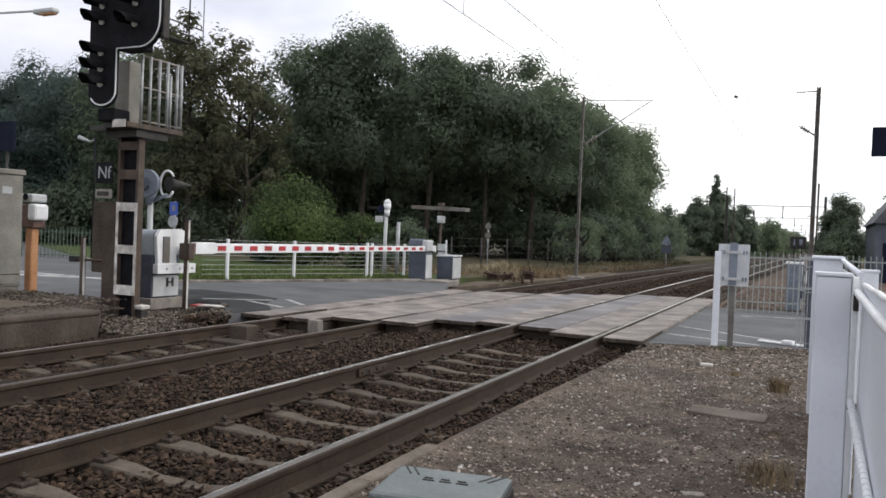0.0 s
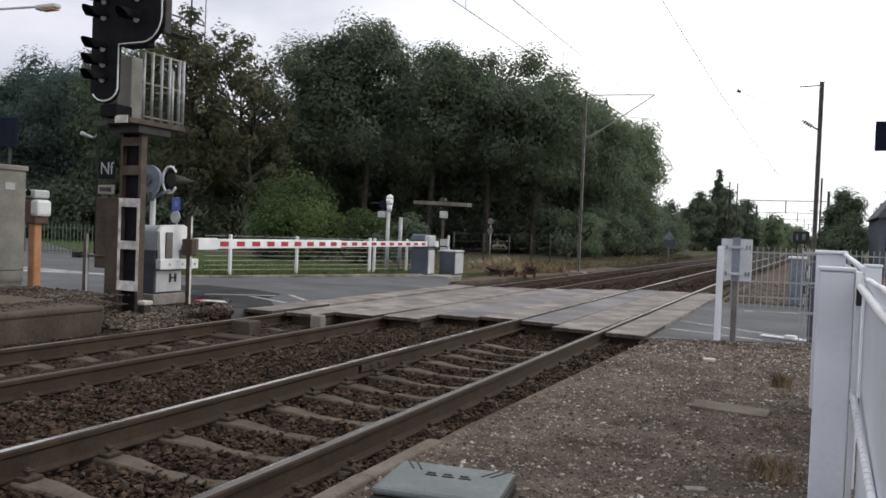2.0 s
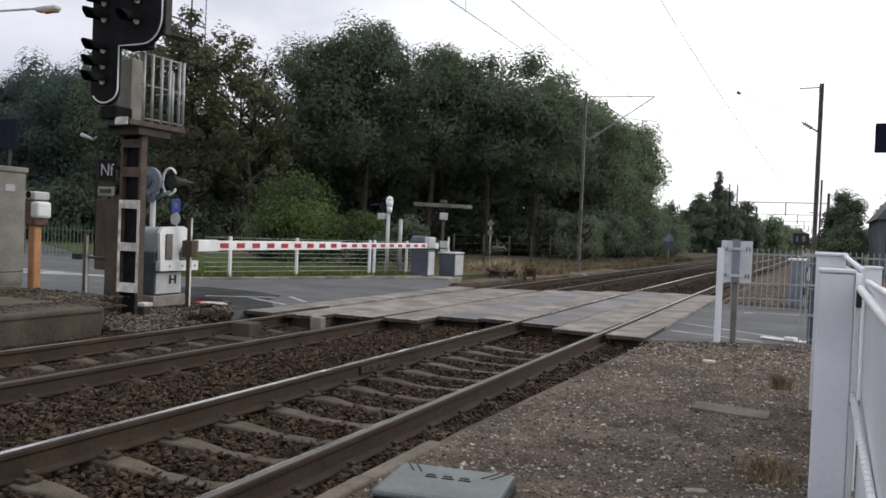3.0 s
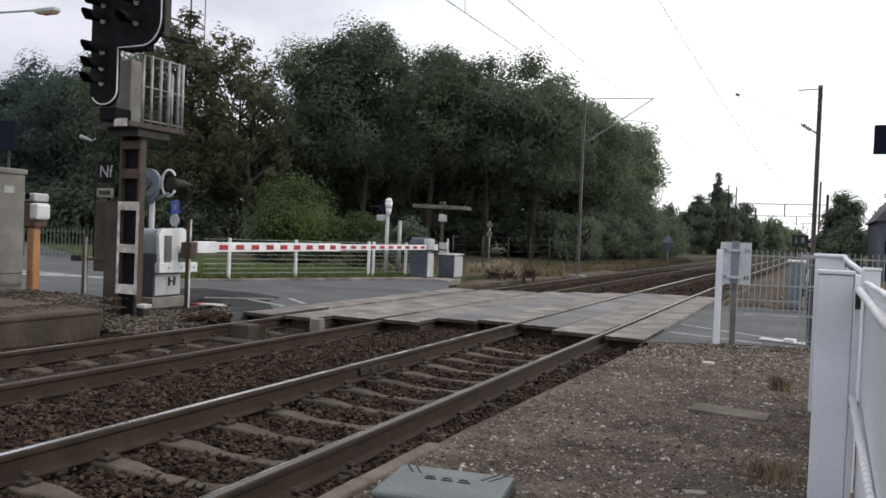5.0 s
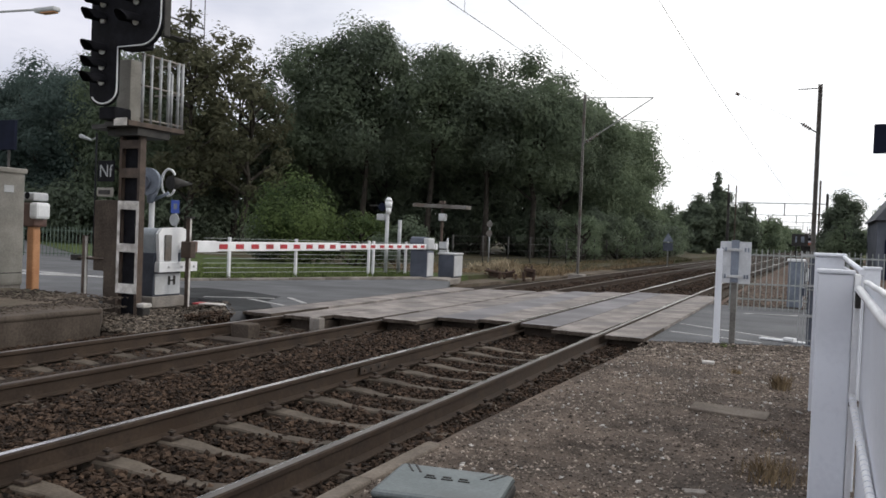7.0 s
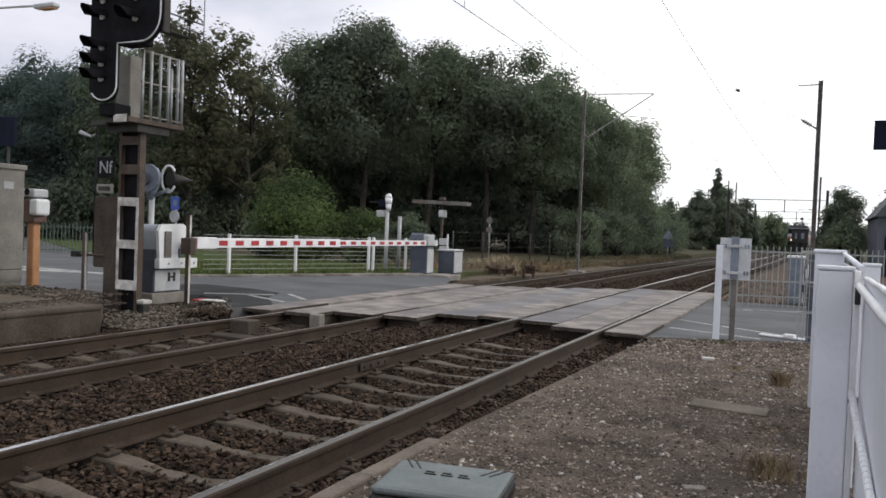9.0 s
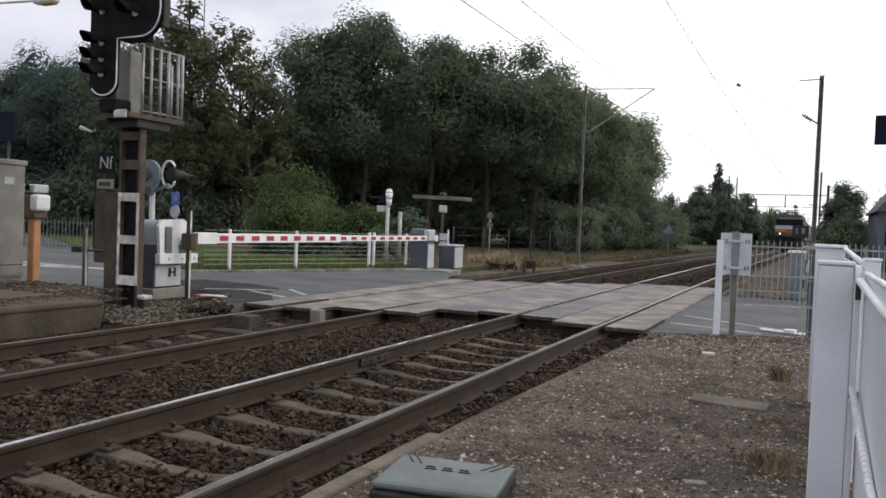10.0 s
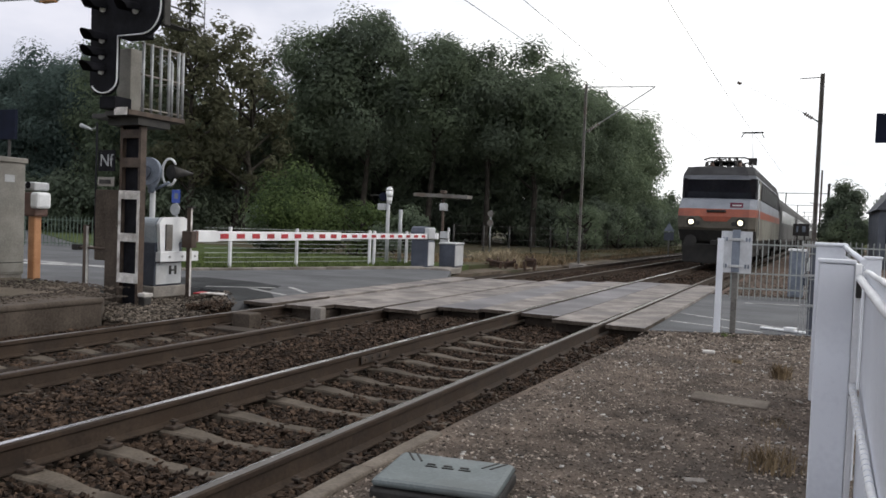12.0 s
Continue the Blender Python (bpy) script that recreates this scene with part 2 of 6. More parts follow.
M["beige"] = mat("grey_beige_cabinet_paint", (0.19, 0.18, 0.16), (0.29, 0.275, 0.245), 0.6, 0, 2.5, 40, 0.06, stain=(0.15, 0.135, 0.115))
M["orange_post"] = mat("faded_orange_paint", (0.42, 0.19, 0.085), (0.58, 0.30, 0.15), 0.55, 0, 4, 40, 0.05)
M["brown_box"] = mat("brown_plastic", (0.09, 0.05, 0.04), (0.16, 0.09, 0.07), 0.5, 0, 5, 50, 0.05)
M["blue"] = mat("sign_blue", (0.02, 0.055, 0.30), (0.04, 0.09, 0.42), 0.45, 0, 6, 40, 0.02)
M["navy"] = mat("navy_panel", (0.006, 0.008, 0.018), (0.011, 0.014, 0.03), 0.8, 0, 3, 40, 0.02, spec=0.12)
M["lid"] = mat("grey_green_composite_lid", (0.085, 0.105, 0.107), (0.15, 0.172, 0.175), 0.5, 0, 4, 60, 0.1, spec=0.5, stain=(0.07, 0.078, 0.078))
M["fence_green"] = mat("green_coated_wire", (0.06, 0.09, 0.07), (0.13, 0.17, 0.14), 0.6, 0.1, 5, 40, 0.03)
M["wire_pale"] = mat("pale_coated_wire", (0.22, 0.24, 0.232), (0.34, 0.36, 0.352), 0.5, 0.1, 5, 40, 0.03)
M["loco_grey"] = mat("loco_light_grey", (0.2, 0.215, 0.245), (0.30, 0.32, 0.36), 0.55, 0.0, 1.2, 20, 0.02, stain=(0.15, 0.15, 0.155), spec=0.35)
M["loco_cream"] = mat("loco_grime_beige", (0.15, 0.147, 0.125), (0.24, 0.235, 0.205), 0.75, 0.0, 1.2, 20, 0.03, stain=(0.11, 0.103, 0.085), spec=0.25)
M["loco_orange"] = mat("loco_orange", (0.19, 0.042, 0.022), (0.31, 0.075, 0.036), 0.5, 0, 1.5, 20, 0.02, stain=(0.13, 0.05, 0.035))
M["loco_dark"] = mat("loco_underframe", (0.010, 0.010, 0.010), (0.03, 0.028, 0.026), 0.8, 0.1, 4, 40, 0.2)
M["loco_roof"] = mat("loco_roof_grey", (0.028, 0.028, 0.03), (0.06, 0.06, 0.063), 0.85, 0.0, 2, 30, 0.1, spec=0.2)
M["loco_brown"] = mat("loco_nose_grime", (0.085, 0.078, 0.062), (0.145, 0.13, 0.105), 0.6, 0, 1.5, 20, 0.03, stain=(0.06, 0.052, 0.042))
M["glass_dark"] = mat("dark_cab_glass", (0.012, 0.013, 0.018), (0.02, 0.022, 0.03), 0.10, 0, 1, 10, 0, spec=0.5)
M["coach_dark"] = mat("coach_window_band", (0.018, 0.0185, 0.02), (0.034, 0.035, 0.038), 0.6, 0.0, 1.2, 20, 0.02, spec=0.3)
M["coach_grey"] = mat("coach_grey", (0.06, 0.06, 0.06), (0.1, 0.1, 0.1), 0.8, 0.0, 1.0, 20, 0.02, stain=(0.045, 0.043, 0.04), spec=0.2)
M["headlight"] = lamp_glow("headlight_glow", (1.0, 0.86, 0.55), 2.2)
M["lens"] = mat("glinting_signal_lens", (0.7, 0.71, 0.72), (0.85, 0.86, 0.87), 0.3, 0, 3, 30, 0, spec=0.5)
M["cover_grey"] = mat("pale_blue_grey_cover", (0.24, 0.275, 0.305), (0.36, 0.395, 0.425), 0.5, 0, 3, 40, 0.04, stain=(0.20, 0.22, 0.24))
M["mirror_grey"] = mat("grey_lamp_housing", (0.12, 0.142, 0.18), (0.205, 0.235, 0.29), 0.45, 0.1, 4, 40, 0.03)
M["render_wall"] = mat("grey_blue_render", (0.065, 0.075, 0.095), (0.115, 0.128, 0.155), 0.85, 0, 1.2, 30, 0.2)
M["slate"] = mat("slate_roof", (0.045, 0.05, 0.06), (0.085, 0.092, 0.108), 0.7, 0, 3, 30, 0.3)
M["porcelain"] = mat("brown_insulator", (0.06, 0.035, 0.025), (0.11, 0.065, 0.045), 0.25, 0, 6, 40, 0)


# ---- building helpers ----
def part(name, bm, material, parent=None, label=""):
    me = bpy.data.meshes.new(name)
    bm.to_mesh(me)
    bm.free()
    me.materials.append(material)
    ob = new(name, me)
    ob.parent = parent
    return tagged(ob, label)


def share(name, me, parent, m=None):
    """One more piece on a mesh that exists."""
    ob = new(name, me)
    ob.parent = parent
    if m is not None:
        ob.matrix_basis = m
    return ob


def thing(name, label, category, at=(0, 0, 0), turn=0, group="", kind=""):
    ob = new(name)
    ob.empty_display_size = 0.1
    ob.matrix_basis = pose(*at, 0, 0, turn)
    return tagged(ob, label, category, group, kind)


def box(bm, x0, x1, y0, y1, z0, z1, bevel=0.0, m=None):
    r = bmesh.ops.create_cube(bm, size=1)
    for v in r["verts"]:
        v.co = Vector(((x0 + x1) / 2 + v.co.x * (x1 - x0), (y0 + y1) / 2 + v.co.y * (y1 - y0), (z0 + z1) / 2 + v.co.z * (z1 - z0)))
        if m is not None:
            v.co = m @ v.co
    if bevel:
        edges = {e for v in r["verts"] for e in v.link_edges}
        bmesh.ops.bevel(bm, geom=list(edges), offset=bevel, segments=2, affect="EDGES", profile=0.5)
    return bm


def tube(bm, p, q, r, n=8, r2=None, cap=True):
    p, q = Vector(p), Vector(q)
    side = (q - p).normalized()
    a = side.cross(Vector((0, 0, 1)) if abs(side.z) < 0.9 else Vector((1, 0, 0))).normalized()
    b = side.cross(a)
    rings = []
    for c, rad in ((p, r), (q, r if r2 is None else r2)):
        rings.append([bm.verts.new(c + (a * math.cos(2 * math.pi * i / n) + b * math.sin(2 * math.pi * i / n)) * rad) for i in range(n)])
    for i in range(n):
        f = bm.faces.new((rings[0][i], rings[0][(i + 1) % n], rings[1][(i + 1) % n], rings[1][i]))
        f.smooth = n > 5
    if cap:
        bm.faces.new(rings[0][::-1])
        bm.faces.new(rings[1])
    return bm


def bent(bm, points, r, n=8):
    """One tube swept along a bent line."""
    pts = [Vector(p) for p in points]
    rings = []
    for i, p in enumerate(pts):
        side = (pts[min(i + 1, len(pts) - 1)] - pts[max(i - 1, 0)]).normalized()
        a = side.cross(Vector((0, 0, 1)) if abs(side.z) < 0.95 else Vector((1, 0, 0))).normalized()
        if rings and a.dot(last) < 0:
            a = -a
        last = a
        b = side.cross(a)
        rings.append([bm.verts.new(p + (a * math.cos(2 * math.pi * k / n) + b * math.sin(2 * math.pi * k / n)) * r) for k in range(n)])
    for p, q in zip(rings, rings[1:]):
        for k in range(n):
            bm.faces.new((p[k], p[(k + 1) % n], q[(k + 1) % n], q[k])).smooth = n > 5
    bm.faces.new(rings[0][::-1])
    bm.faces.new(rings[-1])
    bmesh.ops.recalc_face_normals(bm, faces=bm.faces)
    return bm


def slab(bm, outline, z0, z1):
    """A plate over an outline in plan (counter-clockwise)."""
    lo = [bm.verts.new((x, y, z0)) for x, y in outline]
    hi = [bm.verts.new((x, y, z1)) for x, y in outline]
    bm.faces.new(hi)
    bm.faces.new(lo[::-1])
    for i in range(len(outline)):
        j = (i + 1) % len(outline)
        bm.faces.new((lo[i], lo[j], hi[j], hi[i]))
    return bm


def B():
    return bmesh.new()


def disc(bm, c, axis, r, depth, n=20):
    a = Vector(axis).normalized() * depth / 2
    return tube(bm, Vector(c) - a, Vector(c) + a, r, n)


def track_x(y):
    """The line runs straight past the crossing and then swings gently to the right."""
    if y < 20:
        return 0.0
    if y < 45:
        return 0.018 * (y - 20) ** 2 / 50
    return 0.225 + 0.018 * (y - 45)


def soup(name, verts, faces, material, parent=None, smooth=False):
    me = bpy.data.meshes.new(name)
    me.from_pydata(verts, [], faces)
    me.materials.append(material)
    if smooth:
        me.polygons.foreach_set("use_smooth", [True] * len(me.polygons))
    ob = new(name, me)
    ob.parent = parent
    return ob


def stones(name, spots, sizes, material, parent=None, flat=0.7, seed=1):
    """Loose broken stones: jittered eight-sided lumps."""
    rng = np.random.default_rng(seed)
    base = np.array([(1, 0, 0), (-1, 0, 0), (0, 1, 0), (0, -1, 0), (0, 0, 1), (0, 0, -1)], float)
    tri = np.array([(0, 2, 4), (2, 1, 4), (1, 3, 4), (3, 0, 4), (2, 0, 5), (1, 2, 5), (3, 1, 5), (0, 3, 5)])
    n = len(spots)
    q = rng.normal(size=(n, 4))
    q /= np.linalg.norm(q, axis=1)[:, None]
    w, x, y, z = q.T
    rot = np.stack([1 - 2 * (y * y + z * z), 2 * (x * y - z * w), 2 * (x * z + y * w), 2 * (x * y + z * w), 1 - 2 * (x * x + z * z), 2 * (y * z - x * w),
                    2 * (x * z - y * w), 2 * (y * z + x * w), 1 - 2 * (x * x + y * y)], 1).reshape(n, 3, 3)
    v = base[None] * rng.uniform(0.55, 1.15, (n, 6, 1)) + rng.normal(0, 0.16, (n, 6, 3))
    v = np.einsum("nij,nkj->nki", rot, v) * np.asarray(sizes)[:, None, None]
    v[:, :, 2] *= flat
    v += np.asarray(spots)[:, None, :]
    f = tri[None] + (np.arange(n) * 6)[:, None, None]
    return soup(name, v.reshape(-1, 3).tolist(), f.reshape(-1, 3).tolist(), material, parent)


# ---- the ground, road and line ----
FAR_X, FAR_Z = -3.6, -0.075           # the second track: offset and level
ground = tagged(soup("ground", [(-900, -300, -0.34), (900, -300, -0.34), (900, 1500, -0.34), (-900, 1500, -0.34)], [(0, 1, 2, 3)], M["ground"]),
                "flat green and straw-coloured land", "ground", kind="structure")


def along(name, x0, x1, z0, z1, ya, yb, material, step=8.0):
    """A bed that follows the line's curve."""
    ys = list(np.arange(ya, yb, step)) + [yb]
    v, f = [], []
    for y in ys:
        o = track_x(y)
        v += [(x0 - 0.3 + o, y, z0), (x0 + o, y, z1), (x1 + o, y, z1), (x1 + 0.05 + o, y, z0)]
    for i in range(len(ys) - 1):
        for k in range(3):
            f.append((4 * i + k, 4 * i + k + 1, 4 * i + 5 + k, 4 * i + 4 + k)[::-1])
    return soup(name, v, f, material)


tagged(along("track_bed", -6.3, 1.15, -0.36, -0.27, -40, 700, M["ballast_bed"]), "brown ballast bed under the railway tracks", "track bed", kind="structure")
path = tagged(part("gravel_path", slab(B(), [(1.10, -12), (9, -12), (9, 15.0), (3.55, 12.75), (1.36, 11.75), (1.27, 9.5), (1.12, 5.6)], -0.36, -0.12), M["gravel"]),
              "trodden brown gravel strip beside the track", "gravel", kind="structure")
tagged(part("far_strip", slab(B(), [(1.42, 20.0), (4.0, 20.35), (14, 24.6), (16, 120), (2.9, 120), (1.7, 55), (1.42, 35)], -0.36, -0.14), M["red_gravel"]), "dry reddish earth beside the line", "ground", kind="structure")
tagged(part("left_strip", slab(B(), [(-6.25, 21.2), (-4.6, 40), (-9.5, 40), (-8.6, 22.6)], -0.36, -0.17), M["earth"]), "dry earth strip with straw beside the line", "ground", kind="structure")
# gravel banked up to the road's edge
bank, edge = [], Vector((2.15, 1.05, 0)).normalized()
for k in range(0, 13):
    p = Vector((1.36, 11.80, 0)) + edge * k * 0.75
    bank += [(p.x, p.y + 0.03, -0.066), (p.x + edge.y * 0.55, p.y - edge.x * 0.55, -0.123)]
tagged(soup("gravel_bank", bank, [(2 * k, 2 * k + 1, 2 * k + 3, 2 * k + 2) for k in range(12)], M["gravel"]), "brown gravel banked up to the road edge", "gravel", kind="structure")
road = thing("road", "worn grey asphalt road over the level crossing", "road", kind="structure")
part("carriageway", slab(B(), [(1.40, 11.80), (3.55, 12.85), (14, 18.0), (60, 40), (60, 50), (14, 24.5), (4.0, 20.3), (1.40, 19.9)], -0.34, -0.06), M["asphalt"], road)
part("carriageway", slab(B(), [(-5.0, 10.25), (-5.0, 18.7), (-6.2, 21.6), (-6.6, 22.4), (-10.6, 14.6), (-20.3, 20.8), (-90, 65), (-90, 40), (-14, 8.0), (-9.2, 9.9), (-8.0, 11.0), (-7.0, 11.75), (-6.2, 11.55), (-5.5, 10.75)], -0.34, -0.025), M["asphalt"], road)
part("dark_patch", slab(B(), [(-5.02, 10.3), (-4.95, 11.3), (-5.8, 12.3), (-6.2, 13.2), (-7.2, 13.6), (-8.6, 13.7), (-9.2, 12.6), (-8.2, 11.1), (-7.0, 11.77), (-6.2, 11.57), (-5.5, 10.77)], -0.03, -0.020), M["asphalt_new"], road, "newer dark asphalt patch")
for a, b, w in (((-7.1, 12.0), (-6.0, 12.75), 0.10), ((-6.25, 12.3), (-5.05, 11.75), 0.10), ((-5.9, 13.1), (-5.05, 12.4), 0.10), ((-14.8, 13.4), (-12.2, 14.3), 0.5), ((-15.5, 14.3), (-13.2, 14.2), 0.4)):
    d = (Vector(b) - Vector(a)).normalized() * w / 2
    part("road_marking", slab(B(), [(a[0] + d.y, a[1] - d.x), (b[0] + d.y, b[1] - d.x), (b[0] - d.y, b[1] + d.x), (a[0] - d.y, a[1] + d.x)], -0.024, -0.016), M["paint_road"], road, "worn white paint stripe")
for a, b, w in (((1.45, 14.65), (3.6, 13.25), 0.09), ((1.5, 13.25), (2.9, 12.75), 0.09), ((2.3, 17.9), (4.2, 18.6), 0.10)):
    d = (Vector(b) - Vector(a)).normalized() * w / 2
    part("road_marking", slab(B(), [(a[0] + d.y, a[1] - d.x), (b[0] + d.y, b[1] - d.x), (b[0] - d.y, b[1] + d.x), (a[0] - d.y, a[1] + d.x)], -0.06, -0.052), M["paint_road"], road, "worn white paint stripe")
verge = tagged(part("grass_verge", slab(B(), [(-6.7, 22.5), (-10.7, 14.65), (-20.4, 20.9), (-95, 68), (-95, 75), (-21, 27.5), (-8.8, 25.5), (-6.9, 24.6)], -0.34, 0.0), M["verge"]), "green grass verge under the trees", "grass", kind="structure")

tagged(part("wood_floor", slab(B(), [(-6.95, 24.6), (-8.8, 25.5), (-21, 27.5), (-95, 75), (-95, 130), (-5.5, 130), (-6.2, 40)], -0.34, -0.03), M["wood_floor"]), "dark leaf litter under the trees", "ground", kind="structure")

# rails
PROFILE = [(-0.07, -0.172), (0.07, -0.172), (0.07, -0.16), (0.012, -0.145), (0.009, -0.05), (0.035, -0.035), (0.036, -0.008), (0.028, 0.0),
           (-0.028, 0.0), (-0.036, -0.008), (-0.035, -0.035), (-0.009, -0.05), (-0.012, -0.145), (-0.07, -0.16)]


def rail(parent, x, z, top, head, worn):
    ys = [-30, 0, 10, 20, 22, 24, 26, 28, 30, 32, 34, 36, 38, 40, 42, 44, 46, 50, 60, 80, 120, 200, 400, 700]
    v, f = [], []
    n = len(PROFILE)
    for y in ys:
        v += [(x + track_x(y) + a, y, z + b) for a, b in PROFILE]
    for i in range(len(ys) - 1):
        for k in range(n):
            j = (k + 1) % n
            f.append((n * i + k, n * i + j, n * i + n + j, n * i + n + k)[::-1])
    ob = soup("rail", v, f, M["rail"], parent)
    # the head is crowned; traffic keeps a bright line on it
    def crown(a):
        return 0.0055 - 0.09 * abs(a + 0.010)

    def strip(name, cuts, lift, material):
        v, f, m = [], [], len(cuts)
        for y in ys:
            v += [(x + track_x(y) + a, y, z + crown(a) + lift) for a in cuts]
        for i in range(len(ys) - 1):
            for k in range(m - 1):
                f.append((m * i + k, m * i + k + 1, m * i + m + k + 1, m * i + m + k))
        soup(name, v, f, material, ob)

    strip("rail_head", (-0.030, -0.010, 0.030), 0.0, head)
    strip("running_surface", (worn[0], -0.010, worn[1]) if worn[0] < -0.010 < worn[1] else worn, 0.0012, top)


near_track = thing("railway_track", "railway track with polished rails on concrete sleepers", "railway track", kind="structure")
far_track = thing("railway_track", "railway track with dull rusty rails on concrete sleepers", "railway track", kind="structure")
for x in (-0.7525, 0.7525):
    worn = (-0.010, 0.022) if x < 0 else (-0.028, -0.010)     # bright towards the gauge side
    rail(near_track, x, 0, M["rail_top"], M["rail_head"], worn)
    rail(far_track, FAR_X + x, FAR_Z, M["rail_top_dull"], M["rail_head_rusty"], worn)


def sleeper_mesh():
    bm = B()
    xs = [-1.25, -1.2, -0.9, -0.45, -0.2, 0.2, 0.45, 0.9, 1.2, 1.25]
    zs = [-0.19, -0.172, -0.172, -0.18, -0.207, -0.207, -0.18, -0.172, -0.172, -0.19]
    ws = [0.10, 0.105, 0.105, 0.09, 0.068, 0.068, 0.09, 0.105, 0.105, 0.10]
    rows = []
    for x, z, w in zip(xs, zs, ws):
        rows.append([bm.verts.new(c) for c in ((x, -w - 0.025, -0.33), (x, -w, z - 0.012), (x, -w + 0.014, z), (x, w - 0.014, z), (x, w, z - 0.012), (x, w + 0.025, -0.33))])
    for a, b in zip(rows, rows[1:]):
        for k in range(5):
            bm.faces.new((a[k], b[k], b[k + 1], a[k + 1]))
    bm.faces.new(rows[0])
    bm.faces.new(rows[-1][::-1])
    bmesh.ops.recalc_face_normals(bm, faces=bm.faces)
    me = bpy.data.meshes.new("sleeper")
    bm.to_mesh(me)
    bm.free()
    me.materials.append(M["sleeper"])
    return me


def clip_mesh():
    bm = B()
    box(bm, -0.05, 0.05, -0.06, 0.06, -0.175, -0.15, 0.006)
    tube(bm, (-0.01, 0, -0.16), (-0.01, 0, -0.105), 0.014, 6)
    box(bm, -0.03, 0.02, -0.025, 0.025, -0.13, -0.115, 0.004)
    me = bpy.data.meshes.new("rail_clip")
    bm.to_mesh(me)
    bm.free()
    me.materials.append(M["clip"])
    return me


SLEEPER, CLIP = sleeper_mesh(), clip_mesh()
rnd = random.Random(4)
for parent, x0, z0, y0 in ((near_track, 0.0, 0.0, 3.224), (far_track, FAR_X, FAR_Z, 3.05)):
    for k in range(-30, 80):
        y = y0 + 0.5934 * k
        if y > 10.9 and y < 21.4:
            continue
        s = share("sleeper", SLEEPER, parent, pose(x0 + track_x(y), y, z0, 0, 0, rnd.uniform(-0.5, 0.5)))
        if y < 13:
            for c in (-0.865, -0.64, 0.64, 0.865):
                share("rail_clip", CLIP, s, pose(c, 0, 0, 0, 0, 180 if c in (-0.865, 0.64) else 0))

joint = part("rail_joint", box(box(box(B(), -0.722, -0.712, 7.18, 7.78, -0.125, -0.045, 0.004), -0.793, -0.783, 7.18, 7.78, -0.125, -0.045, 0.004), -0.79, -0.715, 7.479, 7.487, -0.03, 0.004), M["clip"], near_track, "dark bolted rail joint")
for y in (7.26, 7.40, 7.56, 7.70):
    part("bolt", disc(B(), (-0.705, y, -0.085), (1, 0, 0), 0.016, 0.02, 8), M["clip"], joint)

# crossing deck: planks beside and between the rails, each strip with its own start
deck = thing("level_crossing_deck", "pale worn concrete and asphalt panels of a level crossing", "crossing deck", kind="structure")
STRIPS = [  # x0, x1, near end, far end, level, piece length, material
    (-5.02, -4.43, 10.55, 19.2, -0.03, 1.8, "deck"), (-4.29, -3.70, 10.72, 19.6, -0.045, 1.8, "deck"), (-3.68, -2.94, 11.28, 19.9, -0.045, 1.8, "deck"),
    (-2.80, -2.16, 11.35, 20.3, -0.035, 1.8, "deck"), (-2.14, -1.45, 12.08, 20.7, -0.02, 2.4, "deck_grey"), (-1.43, -0.83, 12.22, 21.2, -0.01, 1.8, "deck"),
    (-0.675, -0.03, 12.10, 21.8, -0.006, 1.8, "deck_grey"), (-0.01, 0.675, 11.62, 22.0, -0.006, 1.8, "deck"), (0.83, 1.40, 11.55, 22.1, -0.008, 1.8, "deck")]
for x0, x1, ya, yb, z, length, m in STRIPS:
    n = round((yb - ya) / length)
    step = (yb - ya) / n
    me = bpy.data.meshes.new("deck_panel")
    bm = box(B(), x0, x1, 0.002, step - 0.002, -0.075, 0, 0.004)
    bm.to_mesh(me)
    bm.free()
    me.materials.append(M[m])
    for k in range(1, n):
        share("deck_panel", me, deck, pose(0, ya + step * k, z - rnd.uniform(0, 0.003)))
    # the panel at the near end is broken away along its edge
    brink = [(x0 + (x1 - x0) * k / 9, rnd.uniform(-0.02, 0.03)) for k in range(10)]
    bm = slab(B(), brink + [(x1, step - 0.002), (x0, step - 0.002)], -0.055, 0)
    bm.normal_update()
    # side faces darker: dirt plus the undercut's shade, put into the colour
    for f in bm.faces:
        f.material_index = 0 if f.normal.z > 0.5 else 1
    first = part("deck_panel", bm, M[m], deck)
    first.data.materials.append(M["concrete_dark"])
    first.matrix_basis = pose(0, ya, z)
for x0, x1, ya, yb, z, length, m in STRIPS:
    part("beam", box(B(), x0 + 0.02, x1 - 0.02, ya + 0.17, yb - 0.22, -0.34, z - 0.080), M["concrete_dark"], deck, "dark bearing beam under the panels")
part("end_block", box(B(), -3.72, -3.52, 10.62, 10.78, -0.26, -0.04, 0.02), M["concrete"], deck, "chipped pale concrete end block")

# concrete edging of the gravel strip, in lengths
edging = thing("edging", "broken concrete edging between gravel and ballast", "kerb", kind="structure")
EDGE = bpy.data.meshes.new("edging_stone")
bm = box(B(), -0.06, 0.06, 0, 0.99, -0.36, -0.118, 0.018)
bm.to_mesh(EDGE)
bm.free()
EDGE.materials.append(M["edging"])
for k in range(9):
    share("edging_stone", EDGE, edging, pose(1.13 + 0.034 * max(0, k - 2) + (0.012 if k % 2 else -0.01), 2.15 + k, rnd.uniform(-0.012, 0.0) + (-0.03 if k > 2 else 0.028), 0, 0, rnd.uniform(-1.5, 1.5) - (1.9 if k > 2 else 0)))

